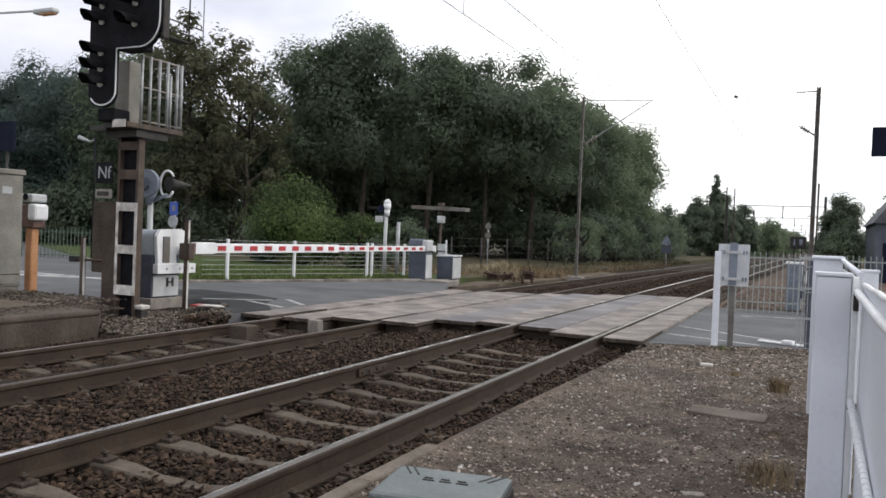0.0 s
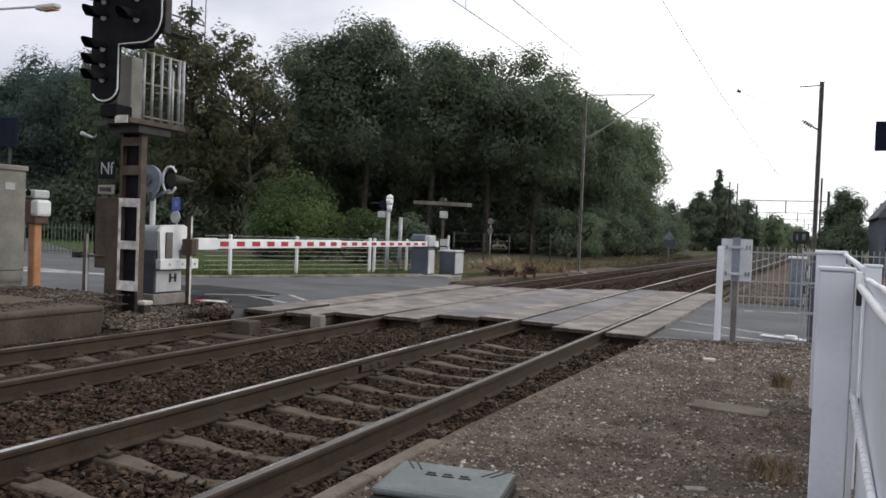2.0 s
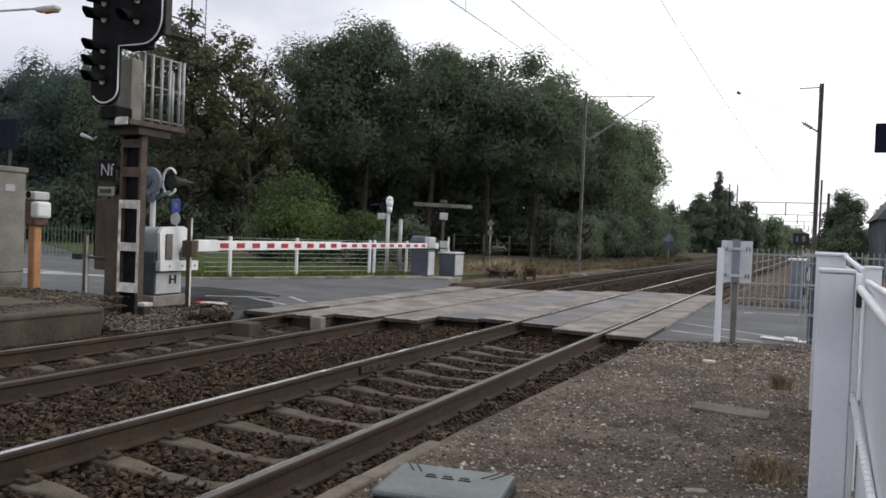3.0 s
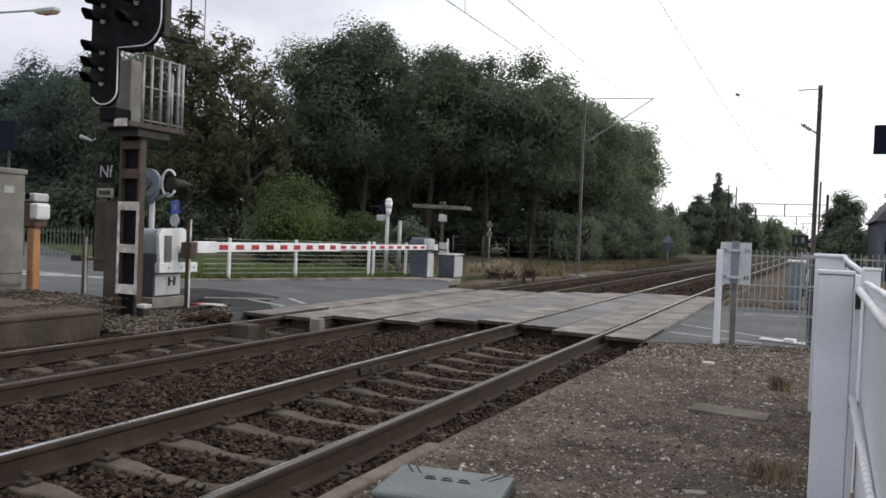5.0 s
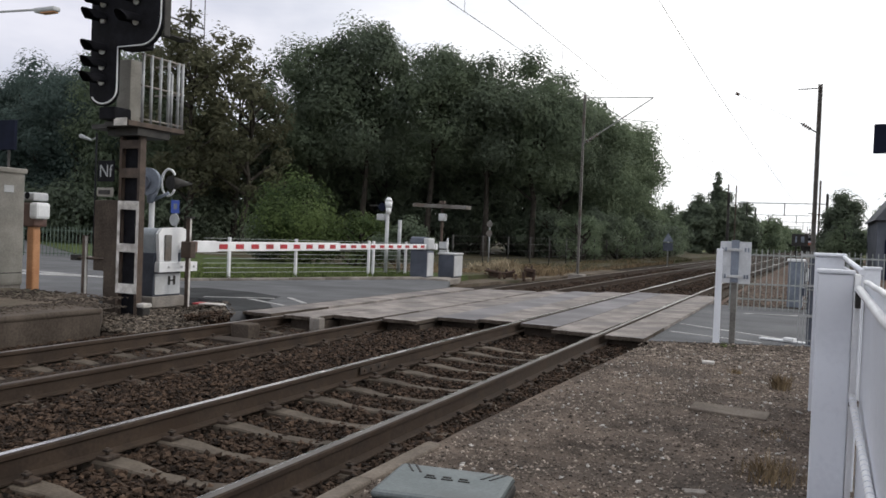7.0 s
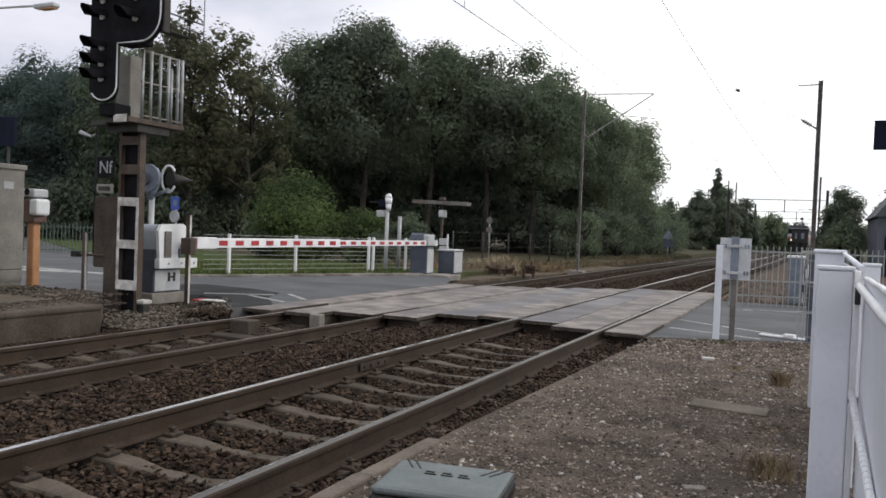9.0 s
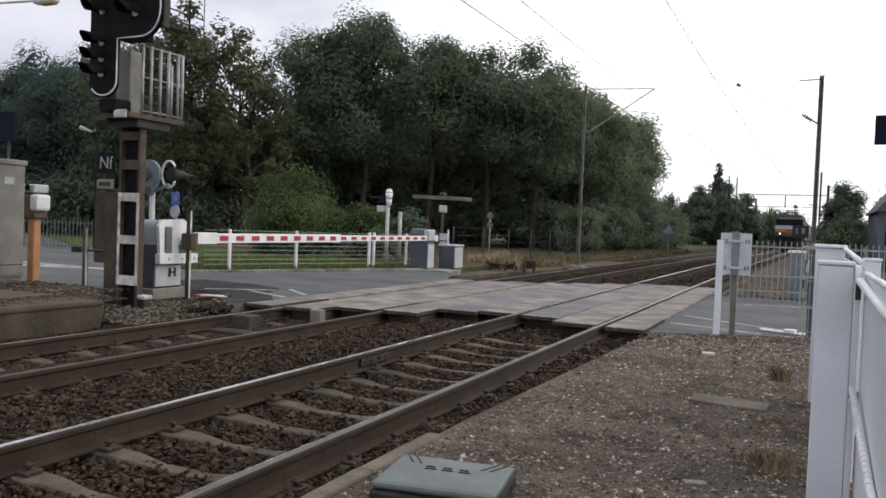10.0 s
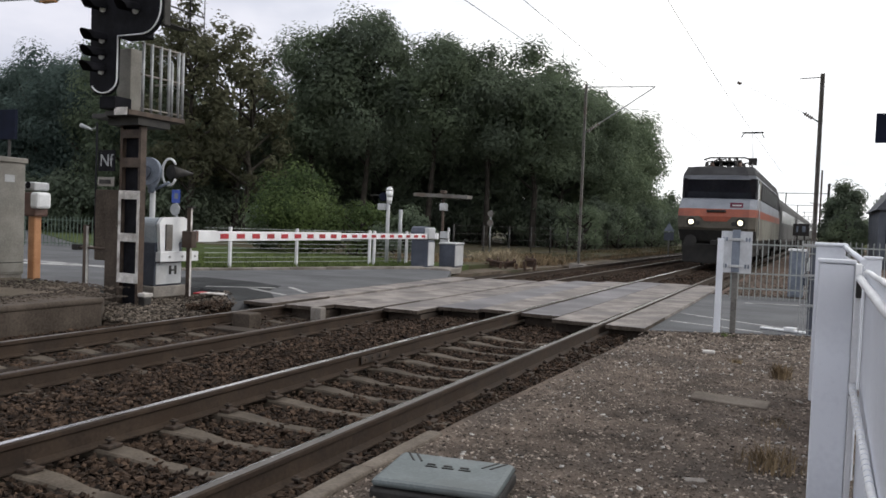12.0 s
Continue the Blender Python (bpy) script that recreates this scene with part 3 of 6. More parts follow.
# kerb of the verge
kerb = thing("kerb", "low worn concrete kerb along the grass verge", "kerb", kind="structure")
for a, b in (((-6.55, 22.35), (-10.6, 14.55)), ((-10.6, 14.55), (-20.3, 20.8))):
    a, b = Vector(a), Vector(b)
    n = int((b - a).length)
    turn = math.degrees(math.atan2(b.y - a.y, b.x - a.x))
    KERB = bpy.data.meshes.new("kerb_stone")
    bm = box(B(), 0.004, (b - a).length / n - 0.004, -0.06, 0.06, -0.2, 0.055, 0.02)
    bm.to_mesh(KERB)
    bm.free()
    KERB.materials.append(M["concrete"])
    for k in range(n):
        p = a + (b - a) * k / n
        share("kerb_stone", KERB, kerb, pose(p.x, p.y, rnd.uniform(-0.02, 0.0), 0, 0, turn))

# platform end with its stained face
platform = thing("station_platform", "low stained concrete platform end beside the track", "platform", kind="structure")
part("platform_body", slab(B(), [(-5.3, -12), (-5.3, 7.9), (-6.35, 8.9), (-7.2, 9.2), (-14, 9.4), (-14, -12)], -0.36, 0.10), M["concrete_dark"], platform)
part("coping", box(B(), -5.86, -5.28, -12, 7.93, 0.10, 0.18, 0.03), M["concrete_dark"], platform)
part("surface", slab(B(), [(-5.86, -12), (-5.86, 8.2), (-6.4, 8.85), (-7.2, 9.15), (-13.9, 9.35), (-13.9, -12)], 0.10, 0.17), M["earth"], platform)

# loose ballast
rng = np.random.default_rng(7)


def scatter(n, x0, x1, y0, y1, power=1.6):
    y = y0 + (y1 - y0) * rng.random(n) ** power
    return np.stack([rng.uniform(x0, x1, n), y], 1)


def ballast_height(p):
    x = p[:, 0]
    h = np.full(len(p), -0.20)
    h[np.abs(x) < 0.66] = -0.222
    h[x > 0.85] = -0.172
    h[np.abs(x - FAR_X) < 1.2] = -0.285
    mid = (x > -2.6) & (x < -1.0)
    h[mid] = -0.19 - 0.05 * np.abs(x[mid] + 1.8)
    return h


p = scatter(62000, -5.2, 1.14, 1.6, 12.5)
p = p[~((np.abs(np.abs(p[:, 0]) - 0.7525) < 0.075) | (np.abs(np.abs(p[:, 0] - FAR_X) - 0.7525) < 0.075))]
on = np.abs((p[:, 1] - 3.224 + 0.297) % 0.5934 - 0.297) < 0.06
keep = ~(on & (np.abs(p[:, 0]) < 0.8) & (rng.random(len(p)) < 0.88))
on2 = np.abs((p[:, 1] - 3.05 + 0.297) % 0.5934 - 0.297) < 0.10
keep &= ~(on2 & (np.abs(p[:, 0] - FAR_X) < 1.2) & (rng.random(len(p)) < 0.9))
p = p[keep]
size = rng.uniform(0.018, 0.040, len(p))
spots = np.column_stack([p, ballast_height(p) + rng.uniform(-0.012, 0.022, len(p))])
tagged(stones("ballast", spots, size, M["ballast"], seed=2), "rust-brown crushed stone ballast between the tracks", "ballast", kind="stuff")
p = scatter(15000, -4.7, 1.0, 21.3, 50, 1.6)
p[:, 0] += np.array([track_x(y) for y in p[:, 1]])
tagged(stones("ballast", np.column_stack([p, rng.uniform(-0.20, -0.155, len(p)) - np.where(p[:, 0] - 0.009 * np.maximum(0, p[:, 1] - 28) < -2.3, 0.06, 0.0)]), rng.uniform(0.03, 0.06, len(p)), M["ballast"], seed=3), "brown ballast beyond the crossing", "ballast", kind="stuff")
p = scatter(9000, -5.2, 1.2, -9.0, 1.6, 1.0)
tagged(stones("ballast", np.column_stack([p, rng.uniform(-0.25, -0.2, len(p))]), rng.uniform(0.03, 0.055, len(p)), M["ballast"], seed=16), "brown ballast under the nearer stretch of track", "ballast", kind="stuff")
p = scatter(7500, -7.4, -5.0, 8.2, 12.0, 1.0)
p = p[p[:, 1] < 10.35 - 1.05 * (p[:, 0] + 5.0)]
tagged(stones("ballast", np.column_stack([p, -0.18 + 0.13 * np.clip(1 - (10.35 - 1.05 * (p[:, 0] + 5.0) - p[:, 1]) / 0.9, 0, 1) + rng.uniform(-0.02, 0.03, len(p))]), rng.uniform(0.025, 0.05, len(p)), M["ballast_pale"], seed=4), "pale grey loose stones at the foot of the signal mast", "ballast", kind="stuff")
tagged(part("mast_footing", slab(B(), [(-5.25, 7.9), (-5.0, 10.3), (-5.6, 10.9), (-6.2, 11.6), (-7.1, 11.8), (-7.9, 11.0), (-7.9, 9.3), (-6.35, 8.9)], -0.36, -0.20), M["ballast_bed"]), "stony ground at the foot of the signal mast", "ground", kind="structure")
p = scatter(700, -5.45, -4.96, 9.6, 10.55, 0.7)
p = p[p[:, 1] < 10.28 - 0.9 * (p[:, 0] + 5.0)]
tagged(stones("ballast", np.column_stack([p, rng.uniform(-0.2, -0.045, len(p))]), rng.uniform(0.025, 0.05, len(p)), M["ballast"], seed=18), "dark stones heaped against the road's corner", "ballast", kind="stuff")
p = np.concatenate([scatter(1500, -6.3, -5.3, 3.5, 8.4, 0.8), scatter(500, -8.5, -6.2, 8.0, 9.3, 1.0)])
tagged(stones("rubble", np.column_stack([p, np.full(len(p), 0.175) + np.where(p[:, 0] > -5.5, -0.01, 0)]), rng.uniform(0.012, 0.05, len(p)), M["concrete_dark"], flat=0.5, seed=14), "dark crumbled stone on the platform end", "rubble", kind="stuff")
p = scatter(2200, -5.3, -4.95, 3.0, 9.0, 0.8)
tagged(stones("ballast", np.column_stack([p, -0.24 + rng.uniform(-0.02, 0.03, len(p))]), rng.uniform(0.02, 0.05, len(p)), M["ballast"], seed=15), "dark ballast along the platform foot", "ballast", kind="stuff")
p = scatter(27000, 1.12, 3.9, 2.6, 12.2, 1.5)
p = p[p[:, 0] > 1.16 + 0.034 * np.maximum(0, p[:, 1] - 5)]
tagged(stones("gravel", np.column_stack([p, np.full(len(p), -0.117)]), rng.uniform(0.006, 0.022, len(p)) * rng.uniform(0.5, 1.0, len(p)), M["gravel_stone"], flat=0.6, seed=5), "fine grey-brown gravel", "gravel", kind="stuff")
p = scatter(520, 1.3, 3.9, 2.6, 12.0, 1.3)
tagged(stones("pebbles", np.column_stack([p, np.full(len(p), -0.112)]), rng.uniform(0.010, 0.026, len(p)), M["white_stone"], flat=0.6, seed=6), "scattered whitish pebbles on the gravel", "pebbles", kind="stuff")
p = scatter(2200, 1.35, 3.6, 10.4, 13.0, 0.6)
p = p[p[:, 1] < 11.85 + 0.488 * (p[:, 0] - 1.4)]
tagged(stones("gravel", np.column_stack([p, -0.115 + 0.05 * np.clip((p[:, 1] - 11.25 - 0.488 * (p[:, 0] - 1.4)) / 0.5, 0, 1)]), rng.uniform(0.009, 0.03, len(p)), M["gravel_stone"], flat=0.6, seed=8), "coarse stones along the road edge", "gravel", kind="stuff")
p = scatter(700, 1.05, 1.25, 2.5, 11.3, 1.0)
p[:, 0] += 0.034 * np.maximum(0, p[:, 1] - 5)
tagged(stones("gravel", np.column_stack([p, np.full(len(p), -0.135)]), rng.uniform(0.012, 0.03, len(p)), M["ballast"], flat=0.7, seed=9), "loose stones spilled over the edging", "gravel", kind="stuff")

p = scatter(2600, 1.55, 3.9, 20.6, 34, 1.4)
tagged(stones("rubble", np.column_stack([p, np.full(len(p), -0.135)]), rng.uniform(0.015, 0.045, len(p)), M["ballast_pale"], flat=0.5, seed=17), "brown and pale rubble beside the line", "rubble", kind="stuff")


# ---- lineside things ----
def signal_mast():
    t = thing("railway_signal", "tall rusty lattice signal mast with black hooded light panel", "railway signal", (-6.67, 9.7, -0.22))
    for x in (-0.205, 0.205):
        bm = B()
        box(bm, x - 0.026, x + 0.026, -0.06, -0.05, 0.0, 3.2)
        box(bm, x - 0.026 if x < 0 else x + 0.016, x - 0.016 if x < 0 else x + 0.026, -0.05, 0.05, 0.0, 3.2)
        box(bm, x - 0.026, x + 0.026, 0.05, 0.06, 0.0, 3.2)
        part("column", bm, M["mast_brown"], t)
        part("white_band", box(B(), x - 0.028, x + 0.028, -0.066, -0.061, 0.42, 1.94), M["mast_white"], t, "chalky white painted stretch")
    for z, h, m in ((0.42, 0.16, "mast_white"), (1.10, 0.14, "mast_white"), (1.80, 0.14, "mast_white"), (2.32, 0.16, "mast_brown"), (2.80, 0.14, "mast_brown"), (0.0, 0.05, "mast_brown")):
        part("batten", box(B(), -0.178, 0.178, -0.064, -0.056, z, z + h, 0.002), M[m], t)
        part("batten", box(B(), -0.178, 0.178, 0.056, 0.064, z, z + h, 0.002), M["mast_brown"], t)
    # added black sheet that stands in for the darkness inside the lattice
    part("opening_shade", box(B(), -0.185, 0.185, 0.03, 0.04, 0.03, 3.0), M["black"], t)
    part("cable_box", box(B(), -0.60, -0.27, 0.0, 0.22, 0.0, 1.95, 0.02), M["concrete_dark"], t, "dark cable cabinet behind the mast")
    part("cable_box", box(B(), -0.90, -0.62, 0.05, 0.25, 0.75, 1.95, 0.02), M["concrete_dark"], t)
    plate = part("plate", box(B(), -0.64, -0.26, -0.135, -0.12, 2.25, 2.60, 0.004), M["black"], t, "black identity plate with white letters")
    letters("Nf", (-0.60, -0.139, 2.33), 0.29, plate)
    plate = part("plate", box(B(), -0.64, -0.27, -0.135, -0.12, 2.00, 2.15, 0.004), M["beige"], t, "small pale number plate")
    part("number_bar", box(B(), -0.60, -0.34, -0.142, -0.136, 2.04, 2.11), M["dark_steel"], plate)
    # platform behind the head; its dark colour holds the shade of the underside
    part("gantry", box(B(), -0.20, 0.33, -0.42, 0.76, 3.12, 3.20, 0.01), M["dark_steel"], t, "steel standing platform, coloured dark for its shaded underside")
    part("bracket", slab(B(), [(-0.36, -0.2), (0.3, -0.2), (0.3, 0.5), (-0.36, 0.5)], 3.0, 3.12), M["dark_steel"], t)
    part("wing", slab(B(), [(-0.62, -0.3), (-0.2, -0.36), (-0.2, 0.5), (-0.62, 0.2)], 3.10, 3.17), M["dark_steel"], t, "dark overhanging platform wing")
    part("front_edge", box(B(), 0.06, 0.33, -0.47, -0.452, 3.12, 3.24), M["mast_white"], t, "chalky white platform edge")
    part("ledge", box(B(), 0.332, 0.36, -0.45, 0.78, 3.13, 3.21, 0.004), M["mast_brown"], t)
    part("relay_box", box(B(), -0.32, -0.02, -0.08, 0.22, 3.24, 4.26, 0.015), M["beige"], t, "weathered grey metal relay case")
    for i, y in enumerate((-0.16, 0.02, 0.22, 0.40, 0.47, 0.62, 0.72)):
        part("railing_post", tube(B(), (0.34, y, 3.2), (0.34, y, 4.32 if i not in (4,) else 4.1), 0.026, 6), M["steel_grey"], t)
    for z in (3.26, 3.80, 4.30):
        part("railing_bar", tube(B(), (0.34, -0.20, z), (0.34, 0.74, z), 0.016, 6), M["concrete"], t)
    for z in (3.80, 4.30):
        part("railing_bar", tube(B(), (-0.3, 0.74, z), (0.34, 0.74, z), 0.016, 6), M["concrete"], t)
    for y in (0.42, 0.90, 1.25):
        part("ladder_post", tube(B(), (0.30, y, 4.75), (0.30, y, 6.2), 0.014 if y < 1 else 0.008, 6), M["dark_steel"], t)
    for z in (4.88, 5.05):
        part("ladder_rail", tube(B(), (0.30, -0.3, z), (0.30, 1.25, z), 0.014, 6), M["dark_steel"], t)
    part("upper_floor", box(B(), 0.1, 0.34, 0.3, 0.9, 4.74, 4.76), M["dark_steel"], t)
    # the light panel: a tall column with a wider head, rounded at the foot
    outline = [(-0.90, 3.64)] + [(-0.605 - 0.295 * math.cos(a), 3.64 - 0.22 * math.sin(a)) for a in np.linspace(0.2, math.pi - 0.2, 10)] + [(-0.31, 3.64), (-0.31, 4.30), (0.20, 4.30)]
    outline += [(0.20 + 0.40 * math.sin(a), 4.70 - 0.40 * math.cos(a)) for a in np.linspace(0.15, math.pi / 2, 8)] + [(0.60, 6.8), (-0.90, 6.8)]
    HX = 0.50
    outline = [(x + HX, z) for x, z in outline]
    bm = B()
    f = [bm.verts.new((x, -0.55, z)) for x, z in outline]
    g = [bm.verts.new((x, -0.50, z)) for x, z in outline]
    bm.faces.new(f)
    bm.faces.new(g[::-1])
    for i in range(len(f)):
        j = (i + 1) % len(f)
        bm.faces.new((f[j], f[i], g[i], g[j]))
    bmesh.ops.recalc_face_normals(bm, faces=bm.faces)
    head = part("light_panel", bm, M["black"], t, "black light panel with a white rim")
    rim = [((x - HX) * 0.965 - 0.005 + HX, z + 0.035) for x, z in outline[2:-1]]
    part("rim", bent(B(), [(x, -0.556, z) for x, z in rim[:-1]] + [(rim[-1][0], -0.556, 6.8)], 0.013, 6), M["white"], head, "white painted rim")
    part("cheek", box(B(), HX + 0.60, HX + 0.625, -0.53, -0.40, 4.45, 6.8, 0.02), M["dark_steel"], head)
    part("stem", box(B(), -0.25, 0.1, -0.49, -0.15, 3.22, 3.42, 0.02), M["black"], head)
    part("stem", box(B(), 0.0, 0.5, -0.49, -0.1, 4.35, 4.7, 0.02), M["black"], head)
    for x, zs in ((HX - 0.64, (3.80, 4.04, 4.29, 4.78, 5.03, 5.3)), (HX + 0.06, (4.70, 5.02, 5.3))):
        for z in zs:
            # near-white lens: the bright glint is put into its colour
            part("lens", disc(B(), (x, -0.56, z), (0, 1, 0), 0.055, 0.03, 14), M["lens"], head)
            bm = B()
            arc = [(x + 0.105 * math.cos(a), z + 0.02 + 0.105 * math.sin(a)) for a in np.linspace(-0.3, math.pi + 0.3, 13)]
            for (xa, za), (xb, zb) in zip(arc, arc[1:]):
                la, lb = [0.27 + 0.13 * max(0.0, (q - z) / 0.12) for q in (za, zb)]
                a0, b0 = bm.verts.new((xa, -0.55, za)), bm.verts.new((xb, -0.55, zb))
                a1, b1 = bm.verts.new((xa, -0.55 - la, za - 0.02)), bm.verts.new((xb, -0.55 - lb, zb - 0.02))
                bm.faces.new((a0, b0, b1, a1))
            bmesh.ops.remove_doubles(bm, verts=bm.verts, dist=0.0005)
            bmesh.ops.solidify(bm, geom=bm.faces[:], thickness=0.006)
            part("hood", bm, M["black"], head)


def letters(words, at, size, parent, material="steel_grey", m=None):
    c = bpy.data.curves.new("letters", "FONT")
    c.body, c.size, c.extrude = words, size, 0.002
    tmp = bpy.data.objects.new("letters", c)
    me = bpy.data.meshes.new_from_object(tmp)
    bpy.data.objects.remove(tmp)
    me.materials.clear()
    me.materials.append(M[material])
    ob = new("letters", me)
    ob.parent = parent
    ob.matrix_basis = m if m is not None else pose(*at, 90, 0, 0)
    return ob


def barrier_machine(name, at, turn, arm_side=True, cover="cover_grey"):
    t = thing("level_crossing_barrier", name, "crossing barrier", at, turn)
    part("plinth", box(B(), -0.36, 0.36, -0.40, 0.40, -0.12, 0.08, 0.02), M["concrete"], t)
    part("body", box(B(), -0.30, 0.30, -0.34, 0.34, 0.08, 0.86, 0.02), M["blue_grey"], t)
    # the door's pale grey also holds the sunlight on the +x side
    part("service_door", box(B(), 0.302, 0.318, -0.31, 0.31, 0.11, 0.49, 0.006), M["pale_grey"], t, "access door, pale grey also for the sunlit side")
    for y0, y1, z0, z1 in ((0.0, 0.05, 0.28, 0.44), (0.13, 0.18, 0.28, 0.44), (0.05, 0.13, 0.345, 0.375)):
        part("latch", box(B(), 0.318, 0.328, y0, y1, z0, z1), M["dark_steel"], t)
    bm = B()
    arc = [(-0.34, 0.86), (-0.34, 1.16)] + [(-0.22 - 0.12 * math.cos(a), 1.16 + 0.14 * math.sin(a)) for a in np.linspace(0.3, 1.57, 5)] + \
          [(0.22 + 0.12 * math.sin(a), 1.16 + 0.14 * math.cos(a)) for a in np.linspace(0, 1.3, 5)] + [(0.34, 1.16), (0.34, 0.86)]
    a0 = [bm.verts.new((-0.30, y, z)) for y, z in arc]
    a1 = [bm.verts.new((0.30, y, z)) for y, z in arc]
    for i in range(len(arc) - 1):
        bm.faces.new((a0[i], a0[i + 1], a1[i + 1], a1[i]))
    bm.faces.new(a0[::-1])
    bm.faces.new(a1)
    bmesh.ops.recalc_face_normals(bm, faces=bm.faces)
    part("cover", bm, M[cover], t, "rounded blue-grey cover")
    bm = B()     # yoke that carries the arm
    prof = [(-0.34, 1.20), (-0.26, 1.31), (0.26, 1.33), (0.36, 1.28), (0.40, 1.16), (0.22, 0.98), (0.14, 0.84), (0.16, 0.70), (-0.30, 0.70)]
    f0 = [bm.verts.new((0.33, y, z)) for y, z in prof]
    f1 = [bm.verts.new((0.40, y, z)) for y, z in prof]
    bm.faces.new(f0[::-1])
    bm.faces.new(f1)
    for i in range(len(prof)):
        j = (i + 1) % len(prof)
        bm.faces.new((f0[i], f0[j], f1[j], f1[i]))
    bmesh.ops.recalc_face_normals(bm, faces=bm.faces)
    part("yoke", bm, M["white"], t, "white painted arm yoke")
    part("slot", box(B(), 0.402, 0.43, -0.20, -0.04, 0.72, 1.19, 0.012), M["mast_grey"], t)
    part("counterweight", box(B(), 0.32, 0.44, -0.34, 0.62, 0.52, 0.70, 0.012), M["white"], t, "pale grey counterweight")
    for y in (-0.12, 0.2, 0.52):
        part("bolt", disc(B(), (0.446, y, 0.61), (1, 0, 0), 0.022, 0.016, 10), M["steel_grey"], t)
    if arm_side:
        part("clamp", box(B(), 0.31, 0.47, 0.34, 0.58, 0.88, 1.08, 0.012), M["brown_box"], t, "rusty brown arm clamp")
        part("sleeve", box(B(), 0.33, 0.45, 0.58, 1.14, 0.87, 1.09, 0.012), M["white"], t)
        arm = part("arm", box(B(), 0.35, 0.43, 1.12, 5.6, 0.885, 1.075, 0.01), M["white"], t, "white barrier arm with red patches")
        part("arm_tip", box(B(), 0.36, 0.42, 5.6, 11.05, 0.905, 1.055, 0.008), M["white"], t, "slimmer outer half of the arm")
        y = 1.22
        while y < 10.8:
            z0, z1 = (0.932, 1.028) if y < 5.6 else (0.942, 1.02)
            part("red_patch", box(B(), 0.34 if y < 5.6 else 0.352, 0.44 if y < 5.6 else 0.428, y, y + 0.24, z0, z1), M["red"], arm)
            y += 0.49
        part("arm_end", box(B(), 0.345, 0.435, 11.05, 11.2, 0.89, 1.07, 0.01), M["white"], t)
    return t


def cabinet(name, label, at, w, d, h, turn=0, material="pale_grey", side="pale_grey", roof=0.05):
    t = thing(name, label, "cabinet", at, turn)
    part("plinth", box(B(), -w / 2 + 0.02, w / 2 - 0.02, -d / 2 + 0.02, d / 2 - 0.02, -0.1, 0.06), M["concrete"], t)
    part("body", box(B(), -w / 2, w / 2, -d / 2, d / 2, 0.06, h - roof, 0.012), M[material], t)
    part("lid", box(B(), -w / 2 - 0.03, w / 2 + 0.03, -d / 2 - 0.03, d / 2 + 0.03, h - roof, h, 0.015), M[side], t)
    part("side_panel", box(B(), w / 2, w / 2 + 0.012, -d / 2 + 0.03, d / 2 - 0.03, 0.10, h - roof - 0.03, 0.004), M[side], t)
    part("door", box(B(), -w / 2 + 0.03, w / 2 - 0.03, -d / 2 - 0.012, -d / 2, 0.10, h - roof - 0.03, 0.004), M[material], t)
    return t


signal_mast()
barrier_machine("lowered level crossing barrier with long white and red arm", (-7.35, 10.95, -0.02), 0)
P0 = (-7.47, 21.40)
t = thing("level_crossing_barrier", "navy barrier machine with pale door at the far road side", "crossing barrier", (P0[0], P0[1], -0.02))
part("pad", box(B(), -0.30, 1.35, -0.16, 0.75, -0.12, 0.05, 0.02), M["concrete"], t, "pale concrete pad")
part("body", box(B(), 0.0, 0.56, 0.0, 0.46, 0.05, 0.86, 0.015), M["blue_grey"], t)
# pale +x face: door colour and sunlight in one grey
part("door", box(B(), 0.562, 0.578, 0.02, 0.44, 0.09, 0.80, 0.006), M["pale_grey"], t, "access door, pale grey also for the sunlit side")
bm = B()
arc = [(-0.03, 0.862), (-0.03, 1.10), (0.03, 1.22), (0.12, 1.27), (0.36, 1.27), (0.45, 1.20), (0.49, 1.08), (0.49, 0.862)]
a0, a1 = [[bm.verts.new((x, y, z)) for y, z in arc] for x in (-0.02, 0.42)]
for k in range(len(arc) - 1):
    bm.faces.new((a0[k], a0[k + 1], a1[k + 1], a1[k]))
bm.faces.new(a0[::-1])
bm.faces.new(a1)
bmesh.ops.recalc_face_normals(bm, faces=bm.faces)
part("cover", bm, M["blue_grey"], t, "rounded navy cover")
part("arm_rest", box(B(), 0.43, 0.60, -0.02, 0.44, 0.90, 1.24, 0.04), M["pale_grey"], t, "pale end housing")
gate_machine = barrier_machine("blue-grey barrier machine behind the picket fence", (3.82, 21.3, -0.28), 180, False, "blue_grey")
for c in gate_machine.children:
    if c.name.split(".")[0] in ("service_door", "yoke", "counterweight"):
        c.data.materials[0] = M["blue_grey"]
part("hoop", bent(B(), [(0.335, 0.42, 0.86), (0.325, 0.42, 1.0), (0.30, 0.42, 1.12), (0.22, 0.42, 1.22), (0.08, 0.42, 1.29), (-0.15, 0.42, 1.315)], 0.045, 8), M["white"], gate_machine, "white painted hoop")
# blue-grey with a pale right side: sunlight from +x put into the colour
cabinet("relay_cabinet", "low blue-grey relay cabinet beside the barrier", (-6.8, 22.9, -0.05), 0.5, 1.0, 0.82, 8, "blue_grey", "pale_grey")
cabinet("relay_cabinet", "slim pale cabinet behind the picket fence", (3.23, 20.9, -0.12), 0.34, 0.4, 1.22, 0, "mirror_grey", "white", 0.06)
t = cabinet("equipment_cabinet", "tall grey-beige steel cabinet on the platform", (-9.55, 9.05, 0.16), 1.4, 0.7, 2.06, 0, "beige", "beige", 0.09)
